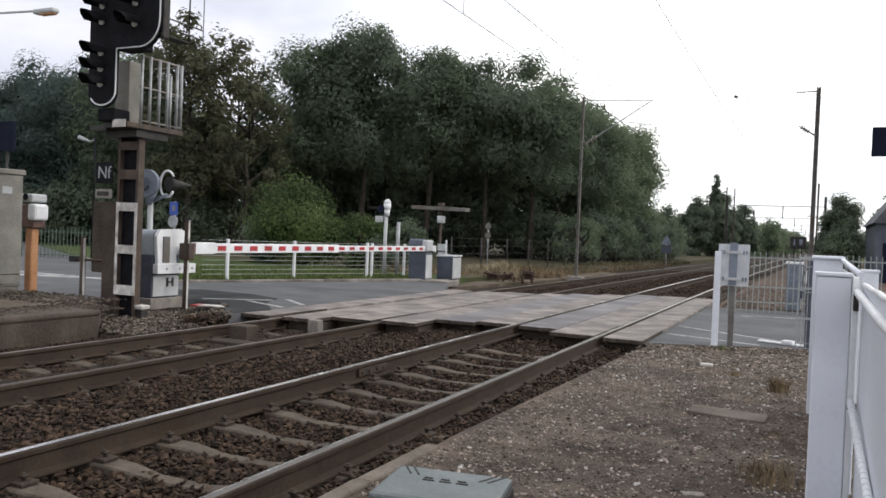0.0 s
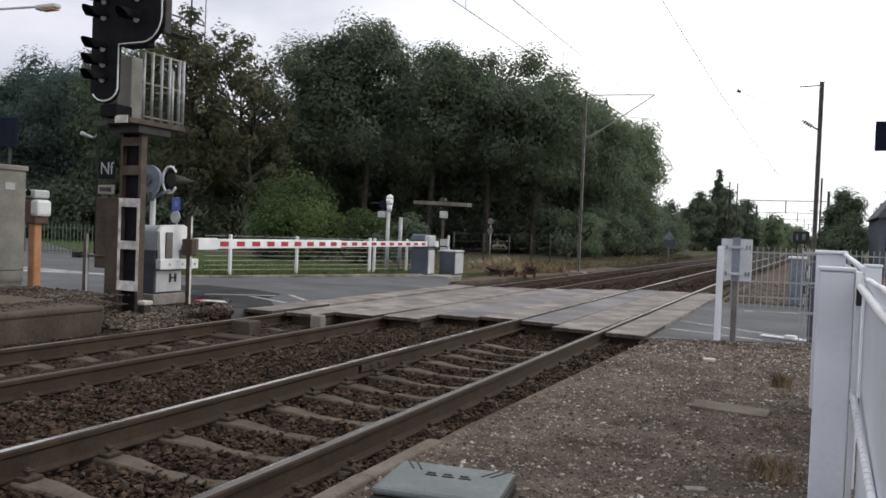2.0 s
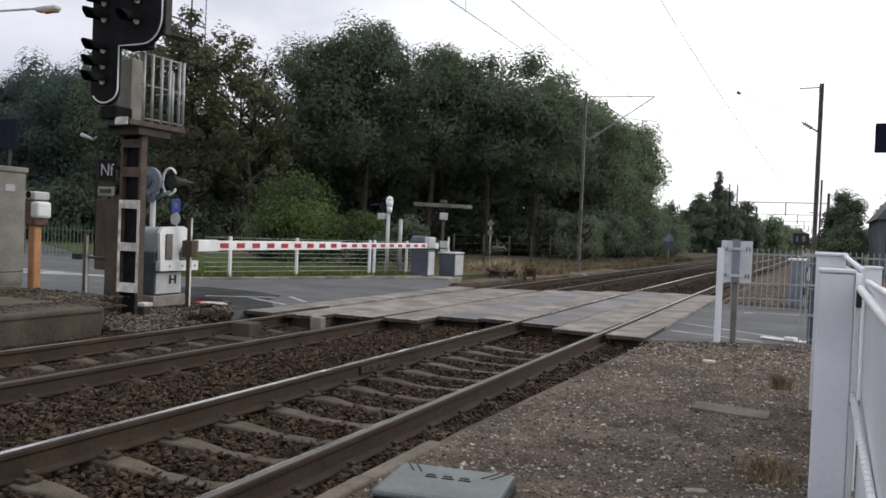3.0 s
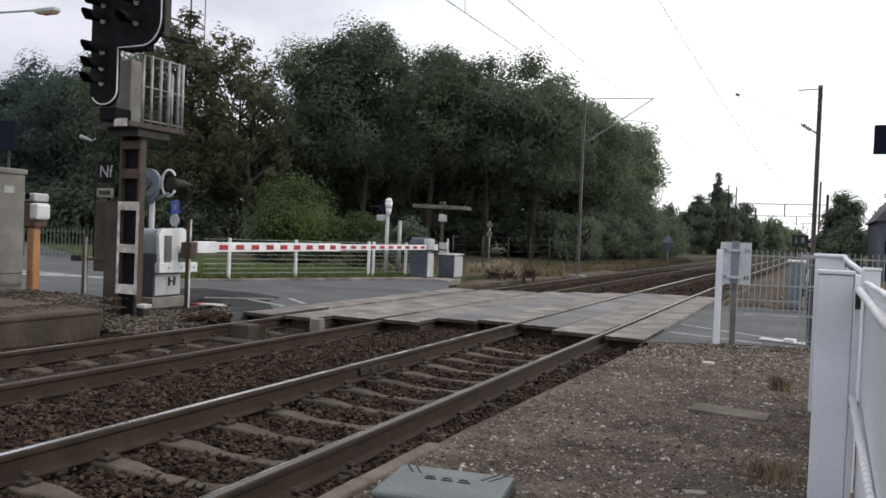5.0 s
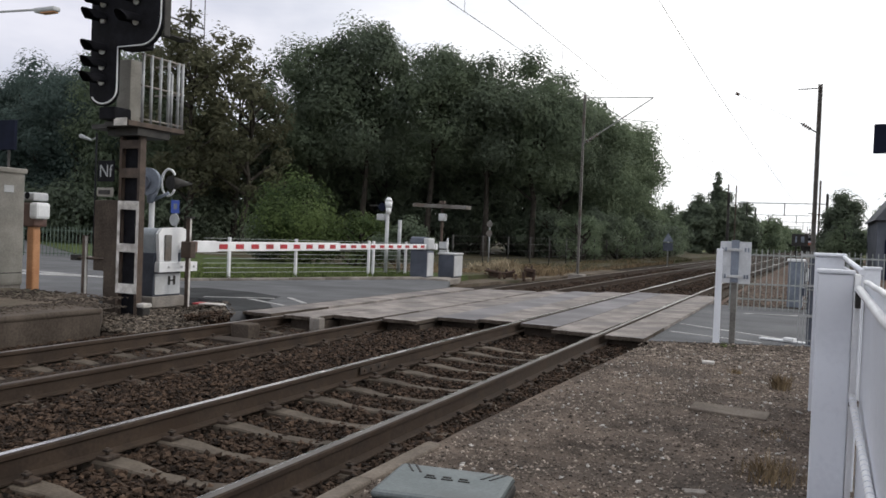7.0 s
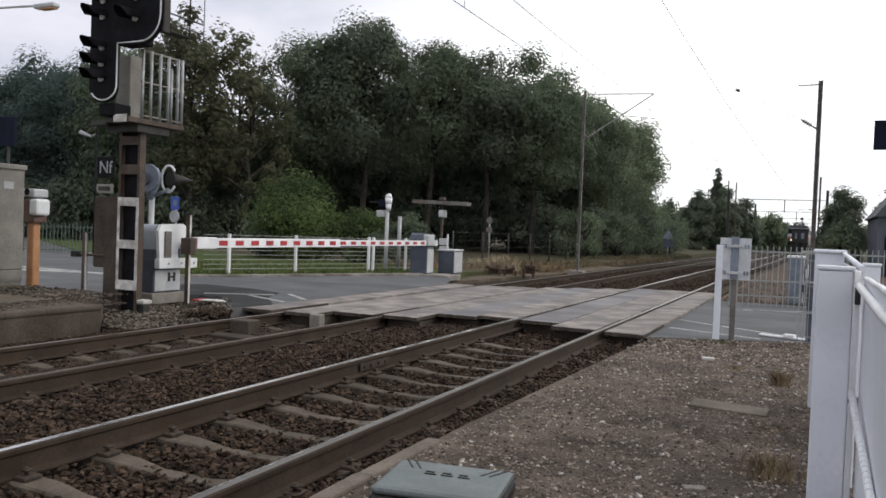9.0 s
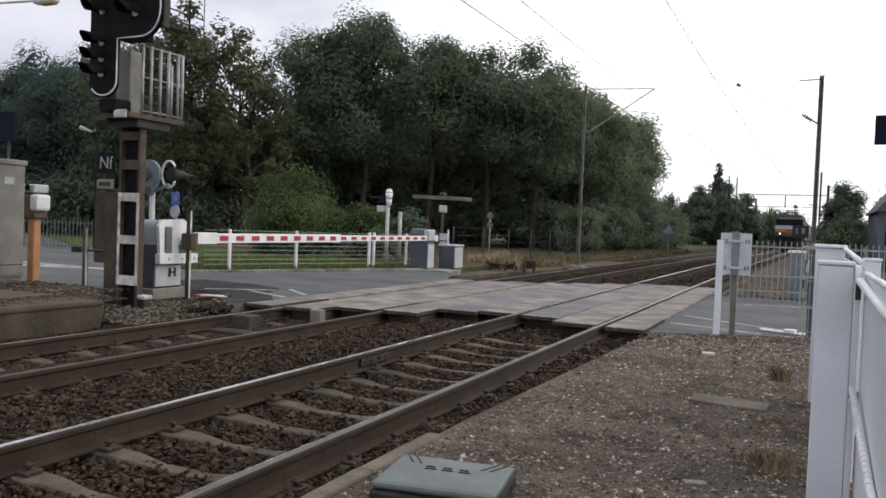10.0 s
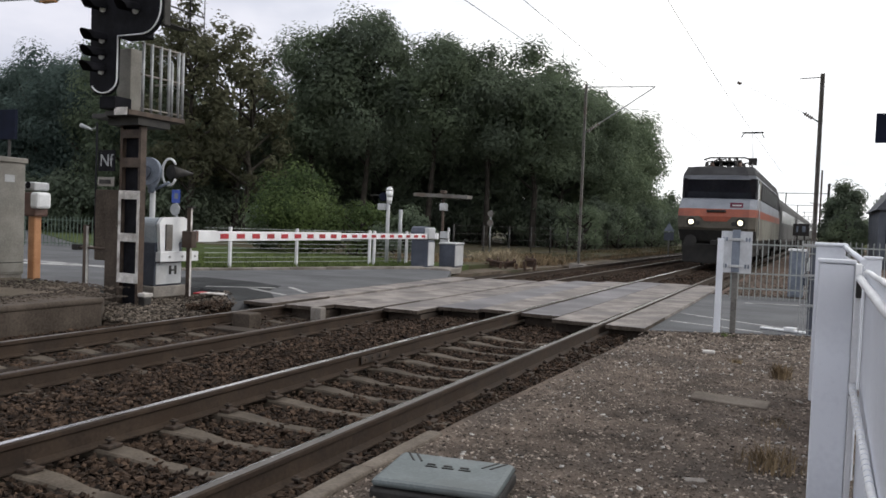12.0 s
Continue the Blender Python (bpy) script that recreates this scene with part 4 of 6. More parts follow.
part("label_plate", box(B(), 0.715, 0.722, -0.05, 0.13, 1.64, 1.76), M["pale_grey"], t, "small pale label")
part("handle", box(B(), 0.715, 0.745, -0.25, -0.21, 0.95, 1.15, 0.006), M["dark_steel"], t)
part("panel_seam", box(B(), 0.7122, 0.7150, -0.30, 0.31, 0.26, 0.275), M["dark_steel"], t)

# post with its small round lamps behind the barrier
t = thing("road_signal", "grey crossing warning lamps on a steel post", "road signal", (-7.42, 10.9, -0.02))
part("post", tube(B(), (0, 0, 0), (0, 0, 2.0), 0.05, 10), M["pale_grey"], t)
part("head", disc(B(), (0.0, -0.12, 2.14), (0.25, -1, 0), 0.25, 0.10, 24), M["mirror_grey"], t, "round grey lamp head")
part("lens", disc(B(), (-0.02, -0.20, 2.12), (0.25, -1, 0), 0.12, 0.06, 20), M["blue_grey"], t)
part("tail", tube(B(), (0.0, 0.0, 2.0), (0.0, -0.05, 1.75), 0.12, 12, 0.05), M["mirror_grey"], t)
head = part("head", tube(B(), (0.30, 0.12, 2.14), (0.36, 0.62, 2.15), 0.13, 18, 0.015), M["dark_steel"], t, "dark tapering lamp hood")
part("ring", bent(B(), [(0.29 + 0.17 * math.cos(a), 0.10, 2.14 + 0.24 * math.sin(a)) for a in np.linspace(0.6, 5.7, 24)], 0.022, 6), M["white"], head, "white open ring")
part("arm", tube(B(), (0.0, 0.0, 1.80), (0.30, 0.10, 1.95), 0.03, 8), M["mirror_grey"], t)

t = thing("stop_post", "rusty steel post with a small box and a sunlit edge as a white strip", "post", (-6.72, 11.12, -0.22))
part("post", box(B(), -0.05, 0.03, -0.03, 0.03, 0, 1.72, 0.006), M["mast_brown"], t)
# white strip on the +x face stands in for the sunlit edge
part("stripe", box(B(), 0.031, 0.036, -0.02, 0.02, 0.1, 1.70), M["mast_white"], t)
part("box", box(B(), -0.14, 0.10, -0.06, 0.08, 0.98, 1.28, 0.02), M["mast_brown"], t)
part("cap", box(B(), -0.10, 0.08, -0.05, 0.05, 1.70, 1.73), M["dark_steel"], t)

t = thing("lineside_post", "short brown angle-iron post with a sunlit edge as a pale strip", "post", (-7.75, 9.75, -0.1))
part("post", box(B(), -0.05, 0.03, -0.03, 0.03, 0, 1.22, 0.006), M["mast_brown"], t)
# sunlit right edge, added as a pale strip
part("stripe", box(B(), 0.031, 0.05, -0.035, 0.0, 0.02, 1.20), M["mast_white"], t)
part("arm", tube(B(), (-0.28, 0, 0.82), (0.62, 0, 0.84), 0.022, 8), M["mast_brown"], t)
part("arm_end", box(B(), -0.30, -0.14, -0.05, 0.05, 0.78, 0.88, 0.01), M["dark_steel"], t)

t = thing("parking_sign", "small blue square sign over a round mirror", "road sign", (-10.73, 15.0, 0.0))
part("post", tube(B(), (0, 0, 0), (0, 0, 1.95), 0.03, 8), M["steel_grey"], t)
s = part("plate", box(B(), -0.13, 0.13, -0.045, -0.03, 1.62, 1.94, 0.004), M["blue"], t, "blue square plate")
part("mark", box(B(), -0.04, 0.07, -0.052, -0.046, 1.72, 1.86), M["mirror_grey"], s)
part("disc", disc(B(), (0, -0.05, 1.46), (0, 1, 0), 0.15, 0.03, 22), M["steel_grey"], t, "round grey disc")

t = thing("junction_box", "small dark box with a white lid by the mast", "junction box", (-6.40, 9.75, -0.22))
part("body", box(B(), -0.09, 0.09, -0.08, 0.08, 0, 0.2, 0.02), M["dark_steel"], t)
part("lid", box(B(), -0.11, 0.11, -0.10, 0.10, 0.2, 0.27, 0.02), M["mast_white"], t, "chipped white lid")
t = thing("fallen_plate", "faded red and white plate lying on stones", "plate", (-6.15, 11.15, -0.045), 12)
part("red_half", box(B(), -0.33, -0.2, -0.14, 0.14, 0, 0.02, 0.004), M["red"], t)
part("white_half", box(B(), -0.2, 0.33, -0.14, 0.14, 0, 0.018, 0.004), M["mast_white"], t)
t = thing("track_box", "dark steel box between the far rails", "track equipment", (-4.02, 9.42, -0.30))
part("body", box(B(), -0.16, 0.16, -0.14, 0.14, 0, 0.25, 0.02), M["concrete_dark"], t)
part("tray", box(B(), -0.30, 0.45, -0.55, -0.22, 0, 0.07, 0.02), M["concrete_dark"], t, "flat dirty tray")

t = thing("ticket_validator", "faded orange post with a pale rounded box on top", "ticket machine", (-9.35, 10.0, 0.0))
part("post", box(B(), -0.10, 0.075, -0.08, 0.08, 0.0, 1.30, 0.03), M["orange_post"], t)
part("head", box(B(), -0.20, 0.16, -0.14, 0.14, 1.22, 1.66, 0.03), M["brown_box"], t)
part("face", box(B(), 0.06, 0.27, -0.18, 0.12, 1.36, 1.66, 0.05), M["white"], t, "white rounded front")
part("top", box(B(), -0.20, 0.16, -0.16, 0.16, 1.69, 1.84, 0.03), M["pale_grey"], t)
part("eye", disc(B(), (0.0, -0.165, 1.78), (0, 1, 0), 0.06, 0.02, 16), M["black"], t)


# ---- fences ----
def wire_fence():
    a, b = Vector((-10.35, 15.6)), Vector((-7.75, 22.2))
    t = thing("wire_fence", "low wire fence with pale posts on the verge", "fence")
    for k, s in enumerate((0.10, 0.385, 0.745, 0.77, 0.95)):
        p = a + (b - a) * s
        part("post", box(B(), p.x - 0.035, p.x + 0.035, p.y - 0.035, p.y + 0.035, -0.1, 1.07, 0.008), M["white"], t)
    for z in (0.16, 0.28, 0.40, 0.52, 0.64, 0.76, 0.88, 1.03):
        part("wire", tube(B(), (a.x, a.y, z), (b.x, b.y, z), 0.007, 5), M["wire_pale"] if z > 0.5 else M["steel_grey"], t)


def bar_fence(name, label, a, b, z0, height, gap, bar, rails, material, posts=2.5, tips=0.05):
    a, b = Vector(a), Vector(b)
    n = round((b - a).length / gap)
    turn = math.degrees(math.atan2(b.y - a.y, b.x - a.x))
    t = thing(name, label, "fence", (a.x, a.y, z0), turn)
    long = (b - a).length
    me = bpy.data.meshes.new("picket")
    bm = box(B(), -bar, bar, -bar * 0.6, bar * 0.6, 0.0, height + tips)
    bm.to_mesh(me)
    bm.free()
    me.materials.append(M[material])
    for k in range(n + 1):
        share("picket", me, t, pose(long * k / n, 0, 0.02))
    for z in rails:
        part("rail", box(B(), 0, long, bar * 0.6, bar * 0.6 + 0.02, z - 0.016, z + 0.016), M[material], t)
    k = 0.0 if posts else long + 1
    while k <= long:
        part("post", box(B(), k - 0.03, k + 0.03, 0.03, 0.08, -0.1, height), M[material], t)
        k += posts
    return t


wire_fence()
bar_fence("picket_fence", "pale metal picket fence along the far road edge", (1.95, 18.95), (9.5, 21.6), -0.10, 1.34, 0.125, 0.009, (0.28, 0.62, 1.28), "wire_pale", 2.5)
bar_fence("mesh_fence", "dull green bar fence across the side road", (-27, 17.2), (-18.0, 23.2), -0.05, 1.05, 0.13, 0.013, (0.12, 0.98), "fence_green", 2.5)
bar_fence("mesh_fence", "galvanised bar fence panel beside the white screen", (3.40, 12.85), (3.60, 12.9), -0.12, 1.42, 0.065, 0.005, (0.05, 0.5, 0.95, 1.40), "steel_grey", None, 0.02)
t = thing("wire_fence", "dark chain-link fence along the foot of the wood", "fence")
for k in range(18):
    y = 27 + 3.0 * k
    part("post", tube(B(), (-8.6 - 0.02 * k + track_x(y), y, -0.1), (-8.6 - 0.02 * k + track_x(y), y, 1.35), 0.03, 6), M["dark_steel"], t)
for z in (0.1, 0.4, 0.7, 1.0, 1.3):
    part("wire", bent(B(), [(-8.6 + track_x(y), y, z) for y in (27, 36, 46, 78)], 0.006, 4), M["dark_steel"], t)

# white sheet-metal screens of the footway beside the camera
t = thing("footway_screen", "white sheet-metal screen with tubular rails beside the footpath", "barrier screen", (0, 0, -0.12))
part("end_post", box(B(), 3.553, 3.735, 4.93, 5.05, 0, 1.378, 0.008), M["fence_white"], t)
part("post_cap", box(B(), 3.547, 3.742, 4.92, 5.06, 1.382, 1.404, 0.006), M["fence_white"], t)
part("edge_post", box(B(), 3.737, 3.768, 4.90, 4.98, 0, 1.385, 0.006), M["white"], t)
part("sheet", box(B(), 3.790, 3.804, 0.39, 4.98, 0.02, 1.335, 0.003), M["fence_white"], t)
part("top_edge", bent(B(), [(3.797, 0.39 + k * 0.328, 1.340 + (0.005 if k % 2 else 0)) for k in range(15)], 0.014, 8), M["white"], t)
part("tube_rail", bent(B(), [(3.760, 4.880, 1.304), (3.782, 3.463, 1.247), (3.785, 0.9, 1.247)], 0.021, 10), M["white"], t)
part("tube_rail", bent(B(), [(3.749, 4.880, 0.716), (3.768, 3.568, 0.531), (3.775, 2.4, 0.511), (3.78, 0.9, 0.511)], 0.018, 10), M["white"], t)
part("tube_clip", box(B(), 3.742, 3.770, 4.86, 4.895, 1.20, 1.30, 0.004), M["dark_steel"], t)
part("tube_clip", box(B(), 3.732, 3.772, 4.80, 4.82, 0.671, 0.696, 0.004), M["dark_steel"], t)
low_a, low_b = Vector((3.749, 4.880, 0.716)), Vector((3.782, 2.600, 0.394))
for k in range(34):
    p = low_a.lerp(low_b, (k + 1.5) / 40)
    part("tube_turn", disc(B(), p, (low_b - low_a) + Vector((0.25, 0, 0.2)), 0.0195, 0.012, 12), M["fence_white"], t)
t = thing("footway_screen", "white sheet-metal screen further along the footpath", "barrier screen", (0, 0, -0.12))
part("end_post", box(B(), 3.555, 3.80, 8.1, 8.22, 0, 1.44, 0.008), M["fence_white"], t)
part("post_cap", box(B(), 3.54, 3.82, 8.08, 8.24, 1.44, 1.475, 0.014), M["fence_white"], t)
part("sheet", box(B(), 3.79, 3.805, 5.4, 8.08, 0.05, 1.36, 0.003), M["fence_white"], t)
part("top_edge", tube(B(), (3.797, 5.3, 1.385), (3.797, 8.1, 1.44), 0.02, 8), M["fence_white"], t)
t = thing("footway_post", "white square sheet-metal post by the footpath", "post", (4.08, 9.0, -0.12))
part("post", box(B(), -0.075, 0.075, -0.06, 0.06, 0, 1.32, 0.008), M["fence_white"], t)
part("cap", box(B(), -0.085, 0.085, -0.07, 0.07, 1.32, 1.35, 0.008), M["fence_white"], t)

t = thing("fence_post", "dark blue-grey steel post at the end of the white screen", "post", (3.56, 13.00, -0.12))
part("post", box(B(), -0.05, 0.09, -0.03, 0.03, 0, 1.36, 0.006), M["blue_grey"], t)
for z in (0.12, 0.5, 0.88, 1.26):
    part("cleat", box(B(), -0.06, 0.10, -0.045, -0.031, z, z + 0.02), M["wire_pale"], t)
t = thing("gate_post", "white steel gate post at the road edge", "post", (2.31, 12.3, -0.14))
part("post", box(B(), -0.045, 0.045, -0.03, 0.03, 0, 1.47, 0.006), M["fence_white"], t)
part("foot", box(B(), -0.07, 0.07, -0.06, 0.06, -0.02, 0.05, 0.01), M["concrete"], t)
t = thing("road_sign", "pale grey back of a sign on a steel post", "road sign", (2.52, 12.4, -0.14))
part("post", box(B(), -0.04, 0.04, -0.04, 0.04, 0, 1.60, 0.006), M["mast_grey"], t)
s = part("plate", box(B(), -0.21, 0.22, -0.075, -0.06, 0.97, 1.58, 0.004), M["sign_back"], t)
part("spine", box(B(), -0.055, 0.055, -0.095, -0.076, 0.98, 1.60, 0.006), M["mirror_grey"], s)
for z in (1.07, 1.46):
    part("bracket", box(B(), -0.10, 0.10, -0.115, -0.096, z - 0.02, z + 0.02, 0.005), M["pale_grey"], s)
    for x in (-0.17, -0.13, 0.14, 0.18):
        part("rivet", box(B(), x - 0.012, x + 0.012, -0.080, -0.074, z - 0.03, z + 0.03), M["mirror_grey"], s)
t = thing("kerb_strip", "white kerb strip lying at the road edge", "kerb strip", (3.2, 13.15, -0.055), -22)
part("strip", box(B(), -0.36, 0.36, -0.05, 0.05, 0, 0.03, 0.01), M["white"], t)
part("block", box(B(), 0.02, 0.18, -0.06, 0.06, 0.02, 0.07, 0.01), M["white"], t)

# lid at the camera's feet
t = thing("cable_pit", "grey-green cable pit lid with moulded letters", "cable pit", (1.68, 4.10, -0.155), 9)
part("rim", box(B(), -0.36, 0.36, -0.29, 0.29, -0.1, 0.09, 0.02), M["dark_steel"], t, "dark rim of the pit")
l = part("lid", box(B(), -0.355, 0.355, -0.285, 0.285, 0.09, 0.14, 0.03), M["lid"], t)
for x in (-0.10, 0.0, 0.10):
    part("moulded_bar", box(B(), x - 0.035, x + 0.035, 0.03, 0.045, 0.14, 0.145), M["dark_steel"], l)
    part("moulded_bar", box(B(), x - 0.035, x + 0.015, 0.07, 0.085, 0.14, 0.145), M["dark_steel"], l)
for x, s in ((-0.27, 1), (0.27, -1)):
    for k in (0, 0.05):
        part("groove", box(B(), -0.006, 0.006, -0.08, 0.08, 0.14, 0.143, 0, pose(x + s * k, 0.19, 0, 0, 0, 28 * s)), M["dark_steel"], l)

t = tagged(part("flat_slab", box(B(), -0.33, 0.33, -0.16, 0.16, -0.03, 0.028, 0.01), M["edging"]), "thin concrete slab lying on the gravel", "slab")
t.matrix_basis = pose(2.91, 7.58, -0.122, 1, 1, -3)
t = tagged(part("brick", box(B(), -0.075, 0.075, -0.045, 0.045, 0, 0.04, 0.012), M["mast_white"]), "loose pale brick on the gravel", "brick")
t.matrix_basis = pose(2.41, 10.46, -0.118, 0, 0, 4)
t = tagged(part("flat_stone", box(B(), -0.07, 0.07, -0.04, 0.04, -0.01, 0.012, 0.009), M["concrete"]), "flat pale stone on the gravel", "stone")
t.matrix_basis = pose(2.93, 5.05, -0.125, 0, 0, 20)


def tuft(at, n, spread, height, material, label, seed, blade=1.0, name="grass_tuft"):
    r = np.random.default_rng(seed)
    v, f = [], []
    for _ in range(n):
        a, d = r.uniform(0, 6.283), spread * r.random() ** 0.7
        x, y = d * math.cos(a), d * math.sin(a)
        h = height * r.uniform(0.4, 1.0)
        lean = r.normal(0, 0.35, 2) * h
        w = (0.004 + 0.004 * r.random()) * blade
        k = len(v)
        c, s = math.cos(a + 1.5) * w, math.sin(a + 1.5) * w
        v += [(x - c, y - s, 0), (x + c, y + s, 0), (x + c + lean[0] * 0.4, y + s + lean[1] * 0.4, h * 0.6), (x - c + lean[0] * 0.4, y - s + lean[1] * 0.4, h * 0.6), (x + lean[0], y + lean[1], h)]
        f += [(k, k + 1, k + 2, k + 3), (k + 3, k + 2, k + 4)]
    ob = tagged(soup(name, v, f, material), label, "grass", kind="stuff")
    ob.location = at
    return ob


tuft((3.28, 9.15, -0.13), 120, 0.12, 0.20, M["dry_grass"], "dry straw-coloured grass tuft in the gravel", 1)
tuft((3.33, 5.6, -0.13), 260, 0.24, 0.16, M["dry_grass"], "straggling dry grass by the white screen", 2, 0.45)
tuft((3.30, 6.9, -0.13), 90, 0.2, 0.06, M["dry_grass"], "thin dry grass in the gravel", 3, 0.4)
tuft((2.78, 9.95, -0.13), 60, 0.10, 0.07, M["dry_grass"], "small dry weed in the gravel", 11, 0.8)
tuft((2.42, 12.2, -0.13), 90, 0.14, 0.10, M["grass"], "weeds at the foot of the gate post", 4)
tuft((-8.0, 29.5, -0.17), 500, 1.0, 0.55, M["straw"], "tall dry straw beside the line", 5, 2.5)
tuft((-8.3, 27.6, -0.17), 400, 0.9, 0.30, M["dry_grass"], "dry straw beside the line", 6, 2.5)
tuft((-7.5, 33.5, -0.17), 600, 1.6, 0.40, M["dry_grass"], "dry straw beside the line", 7, 2.5)
tuft((-7.0, 28.6, -0.17), 420, 0.6, 0.75, M["straw"], "tall pale straw behind the scrap iron", 8, 2.2)
tuft((-9.0, 25.6, -0.05), 500, 1.4, 0.40, M["dry_grass"], "dry straw at the verge's end", 9, 2.2)
tuft((-6.6, 31.5, -0.17), 500, 1.2, 0.35, M["dry_grass"], "dry straw at the mast foot", 10, 2.5)


def lawn():
    r = np.random.default_rng(12)
    v, f = [], []
    for _ in range(16000):
        s, d = r.random(), 6.0 * r.random() ** 1.5
        x, y = -6.9 - 3.7 * s - d * 0.88 - 0.15, 22.2 - 7.4 * s + d * 0.46
        h, a, w = r.uniform(0.05, 0.16), r.uniform(0, 6.28), 0.014
        k, c, q = len(v), math.cos(a) * w, math.sin(a) * w
        v += [(x - c, y - q, 0), (x + c, y + q, 0), (x + r.normal(0, 0.04), y + r.normal(0, 0.04), h)]
        f.append((k, k + 1, k + 2))
    return tagged(soup("grass", v, f, M["grass"]), "short green grass on the verge", "grass", kind="stuff")


lawn()

# old track parts by the line
for x, y, w, h, lean in ((-6.75, 26.5, 0.62, 0.38, 8), (-6.2, 26.8, 0.48, 0.36, -10), (-5.6, 27.1, 0.42, 0.52, 4)):
    t = thing("scrap_iron", "rusty discarded track ironwork beside the line", "scrap iron", (x, y, -0.18), 20, "rusty ironwork")
    part("block", box(B(), -w / 2, w / 2, -0.12, 0.12, h * 0.55, h * 0.8, 0.03, pose(0, 0, 0, 0, lean, 0)), M["scrap"], t)
    part("web", box(B(), -w * 0.3, w * 0.3, -0.03, 0.03, h * 0.2, h * 0.6, 0.01, pose(0, 0, 0, 0, lean, 0)), M["scrap"], t)
    part("bolt", tube(B(), (w * 0.2, 0, h * 0.7), (w * 0.26, 0, h * 1.05), 0.05, 8, 0.035), M["scrap"], t)
    part("bolt", tube(B(), (-w * 0.28, 0.02, h * 0.7), (-w * 0.24, 0.02, h * 0.98), 0.06, 8, 0.04), M["scrap"], t)
    for k in (-1, 1):
        part("foot", box(B(), k * w * 0.38 - 0.05, k * w * 0.38 + 0.05, -0.14, 0.14, 0, h * 0.62, 0.015, pose(0, 0, 0, 0, k * 9, 0)), M["scrap"], t)


def weeds(label, n, seed, material, x0, x1, y0, y1, h0, h1):
    """Rough stalks that follow the line's left side."""
    r = np.random.default_rng(seed)
    y = y0 + (y1 - y0) * r.random(n) ** 1.3
    x = r.uniform(x0, x1, n) + np.array([track_x(q) for q in y])
    patch = 0.5 + 0.5 * np.sin(x * 1.7 + 1.3 * np.sin(y * 0.9)) * np.sin(y * 0.55 + x)
    h = r.uniform(h0, h1, n) * (0.45 + 0.75 * patch)
    a, w = r.uniform(0, 6.283, n), 0.012 + 0.00035 * y
    c, q = np.cos(a) * w, np.sin(a) * w
    lean = r.normal(0, 0.28, (n, 2)) * h[:, None]
    z = np.full(n, -0.2)
    v = np.stack([np.stack([x - c, y - q, z], 1), np.stack([x + c, y + q, z], 1), np.stack([x + lean[:, 0], y + lean[:, 1], z + 0.05 + h], 1)], 1).reshape(-1, 3)
    return tagged(soup("weeds", v.tolist(), np.arange(3 * n).reshape(-1, 3).tolist(), material), label, "grass", kind="stuff")


weeds("olive weeds along the left side of the line", 12000, 31, M["weeds"], -9.3, -6.4, 29, 72, 0.06, 0.30)
weeds("dry straw-coloured stalks along the left side of the line", 5000, 32, M["dry_grass"], -8.8, -6.0, 27.5, 60, 0.06, 0.32)
t = thing("marker_board", "weathered flat board on a post with a small lamp", "board", (-7.6, 23.6, 0.0))
part("post", tube(B(), (0.12, 0, 0), (0.12, 0, 2.35), 0.05, 8), M["mast_brown"], t)
part("board", box(B(), -0.95, 1.0, -0.2, 0.2, 2.20, 2.32, 0.01, pose(0, 0, 0, 0, 1.5, 0)), M["mast_grey"], t)
part("cap", box(B(), 0.04, 0.2, -0.1, 0.1, 2.34, 2.44, 0.01), M["mast_brown"], t)
part("lamp", box(B(), 0.08, 0.30, -0.22, 0.0, 1.78, 2.02, 0.03), M["pale_grey"], t)
part("box", box(B(), 0.10, 0.38, -0.14, 0.02, 0.88, 1.10, 0.01), M["pale_grey"], t)
part("box", box(B(), 0.12, 0.40, -0.14, 0.02, 0.62, 0.84, 0.01), M["pale_grey"], t)
t = thing("road_signal", "white capped crossing lamp on a steel post", "road signal", (-8.72, 22.1, 0.0))
part("post", tube(B(), (0.02, 0, 0), (0.02, 0, 2.1), 0.06, 10), M["pale_grey"], t)
hood = B()
for za, ra, zb, rb in ((1.92, 0.07, 2.12, 0.10), (2.12, 0.10, 2.32, 0.12), (2.32, 0.12, 2.42, 0.09), (2.42, 0.09, 2.46, 0.03)):
    tube(hood, (0.06, -0.02, za), (0.06, -0.02, zb), ra, 16, rb)
part("hood", hood, M["white"], t)
part("lamp", disc(B(), (-0.12, -0.10, 2.14), (0.48, -0.87, 0), 0.13, 0.10, 16), M["navy"], t)
part("box", box(B(), -0.32, -0.06, -0.1, 0.1, 1.72, 1.92, 0.01), M["pale_grey"], t)
part("arm", tube(B(), (-0.65, 0, 2.18), (0.1, 0, 2.18), 0.02, 6), M["dark_steel"], t)
t = thing("steel_post", "plain grey steel post on the verge", "post", (-8.35, 22.3, 0.0))
part("post", tube(B(), (0, 0, 0), (0, 0, 1.75), 0.06, 10), M["steel_grey"], t)
t = thing("steel_post", "slim pale post beside the relay cabinet", "post", (-7.52, 24.2, -0.05))
part("post", tube(B(), (0, 0, 0), (0, 0, 1.28), 0.035, 8), M["pale_grey"], t)
t = thing("line_sign", "two small weathered discs on a thin post", "line sign", (-9.1, 32.0, -0.1))
part("post", tube(B(), (0, 0, 0), (0, 0, 2.1), 0.03, 8), M["steel_grey"], t)
for z in (1.55, 1.95):
    part("disc", disc(B(), (0, -0.04, z), (0, 1, 0), 0.14, 0.02, 16), M["mast_grey"], t)
t = thing("road_sign", "triangular sign seen from behind near the wood", "road sign", (-5.35, 56, -0.4))
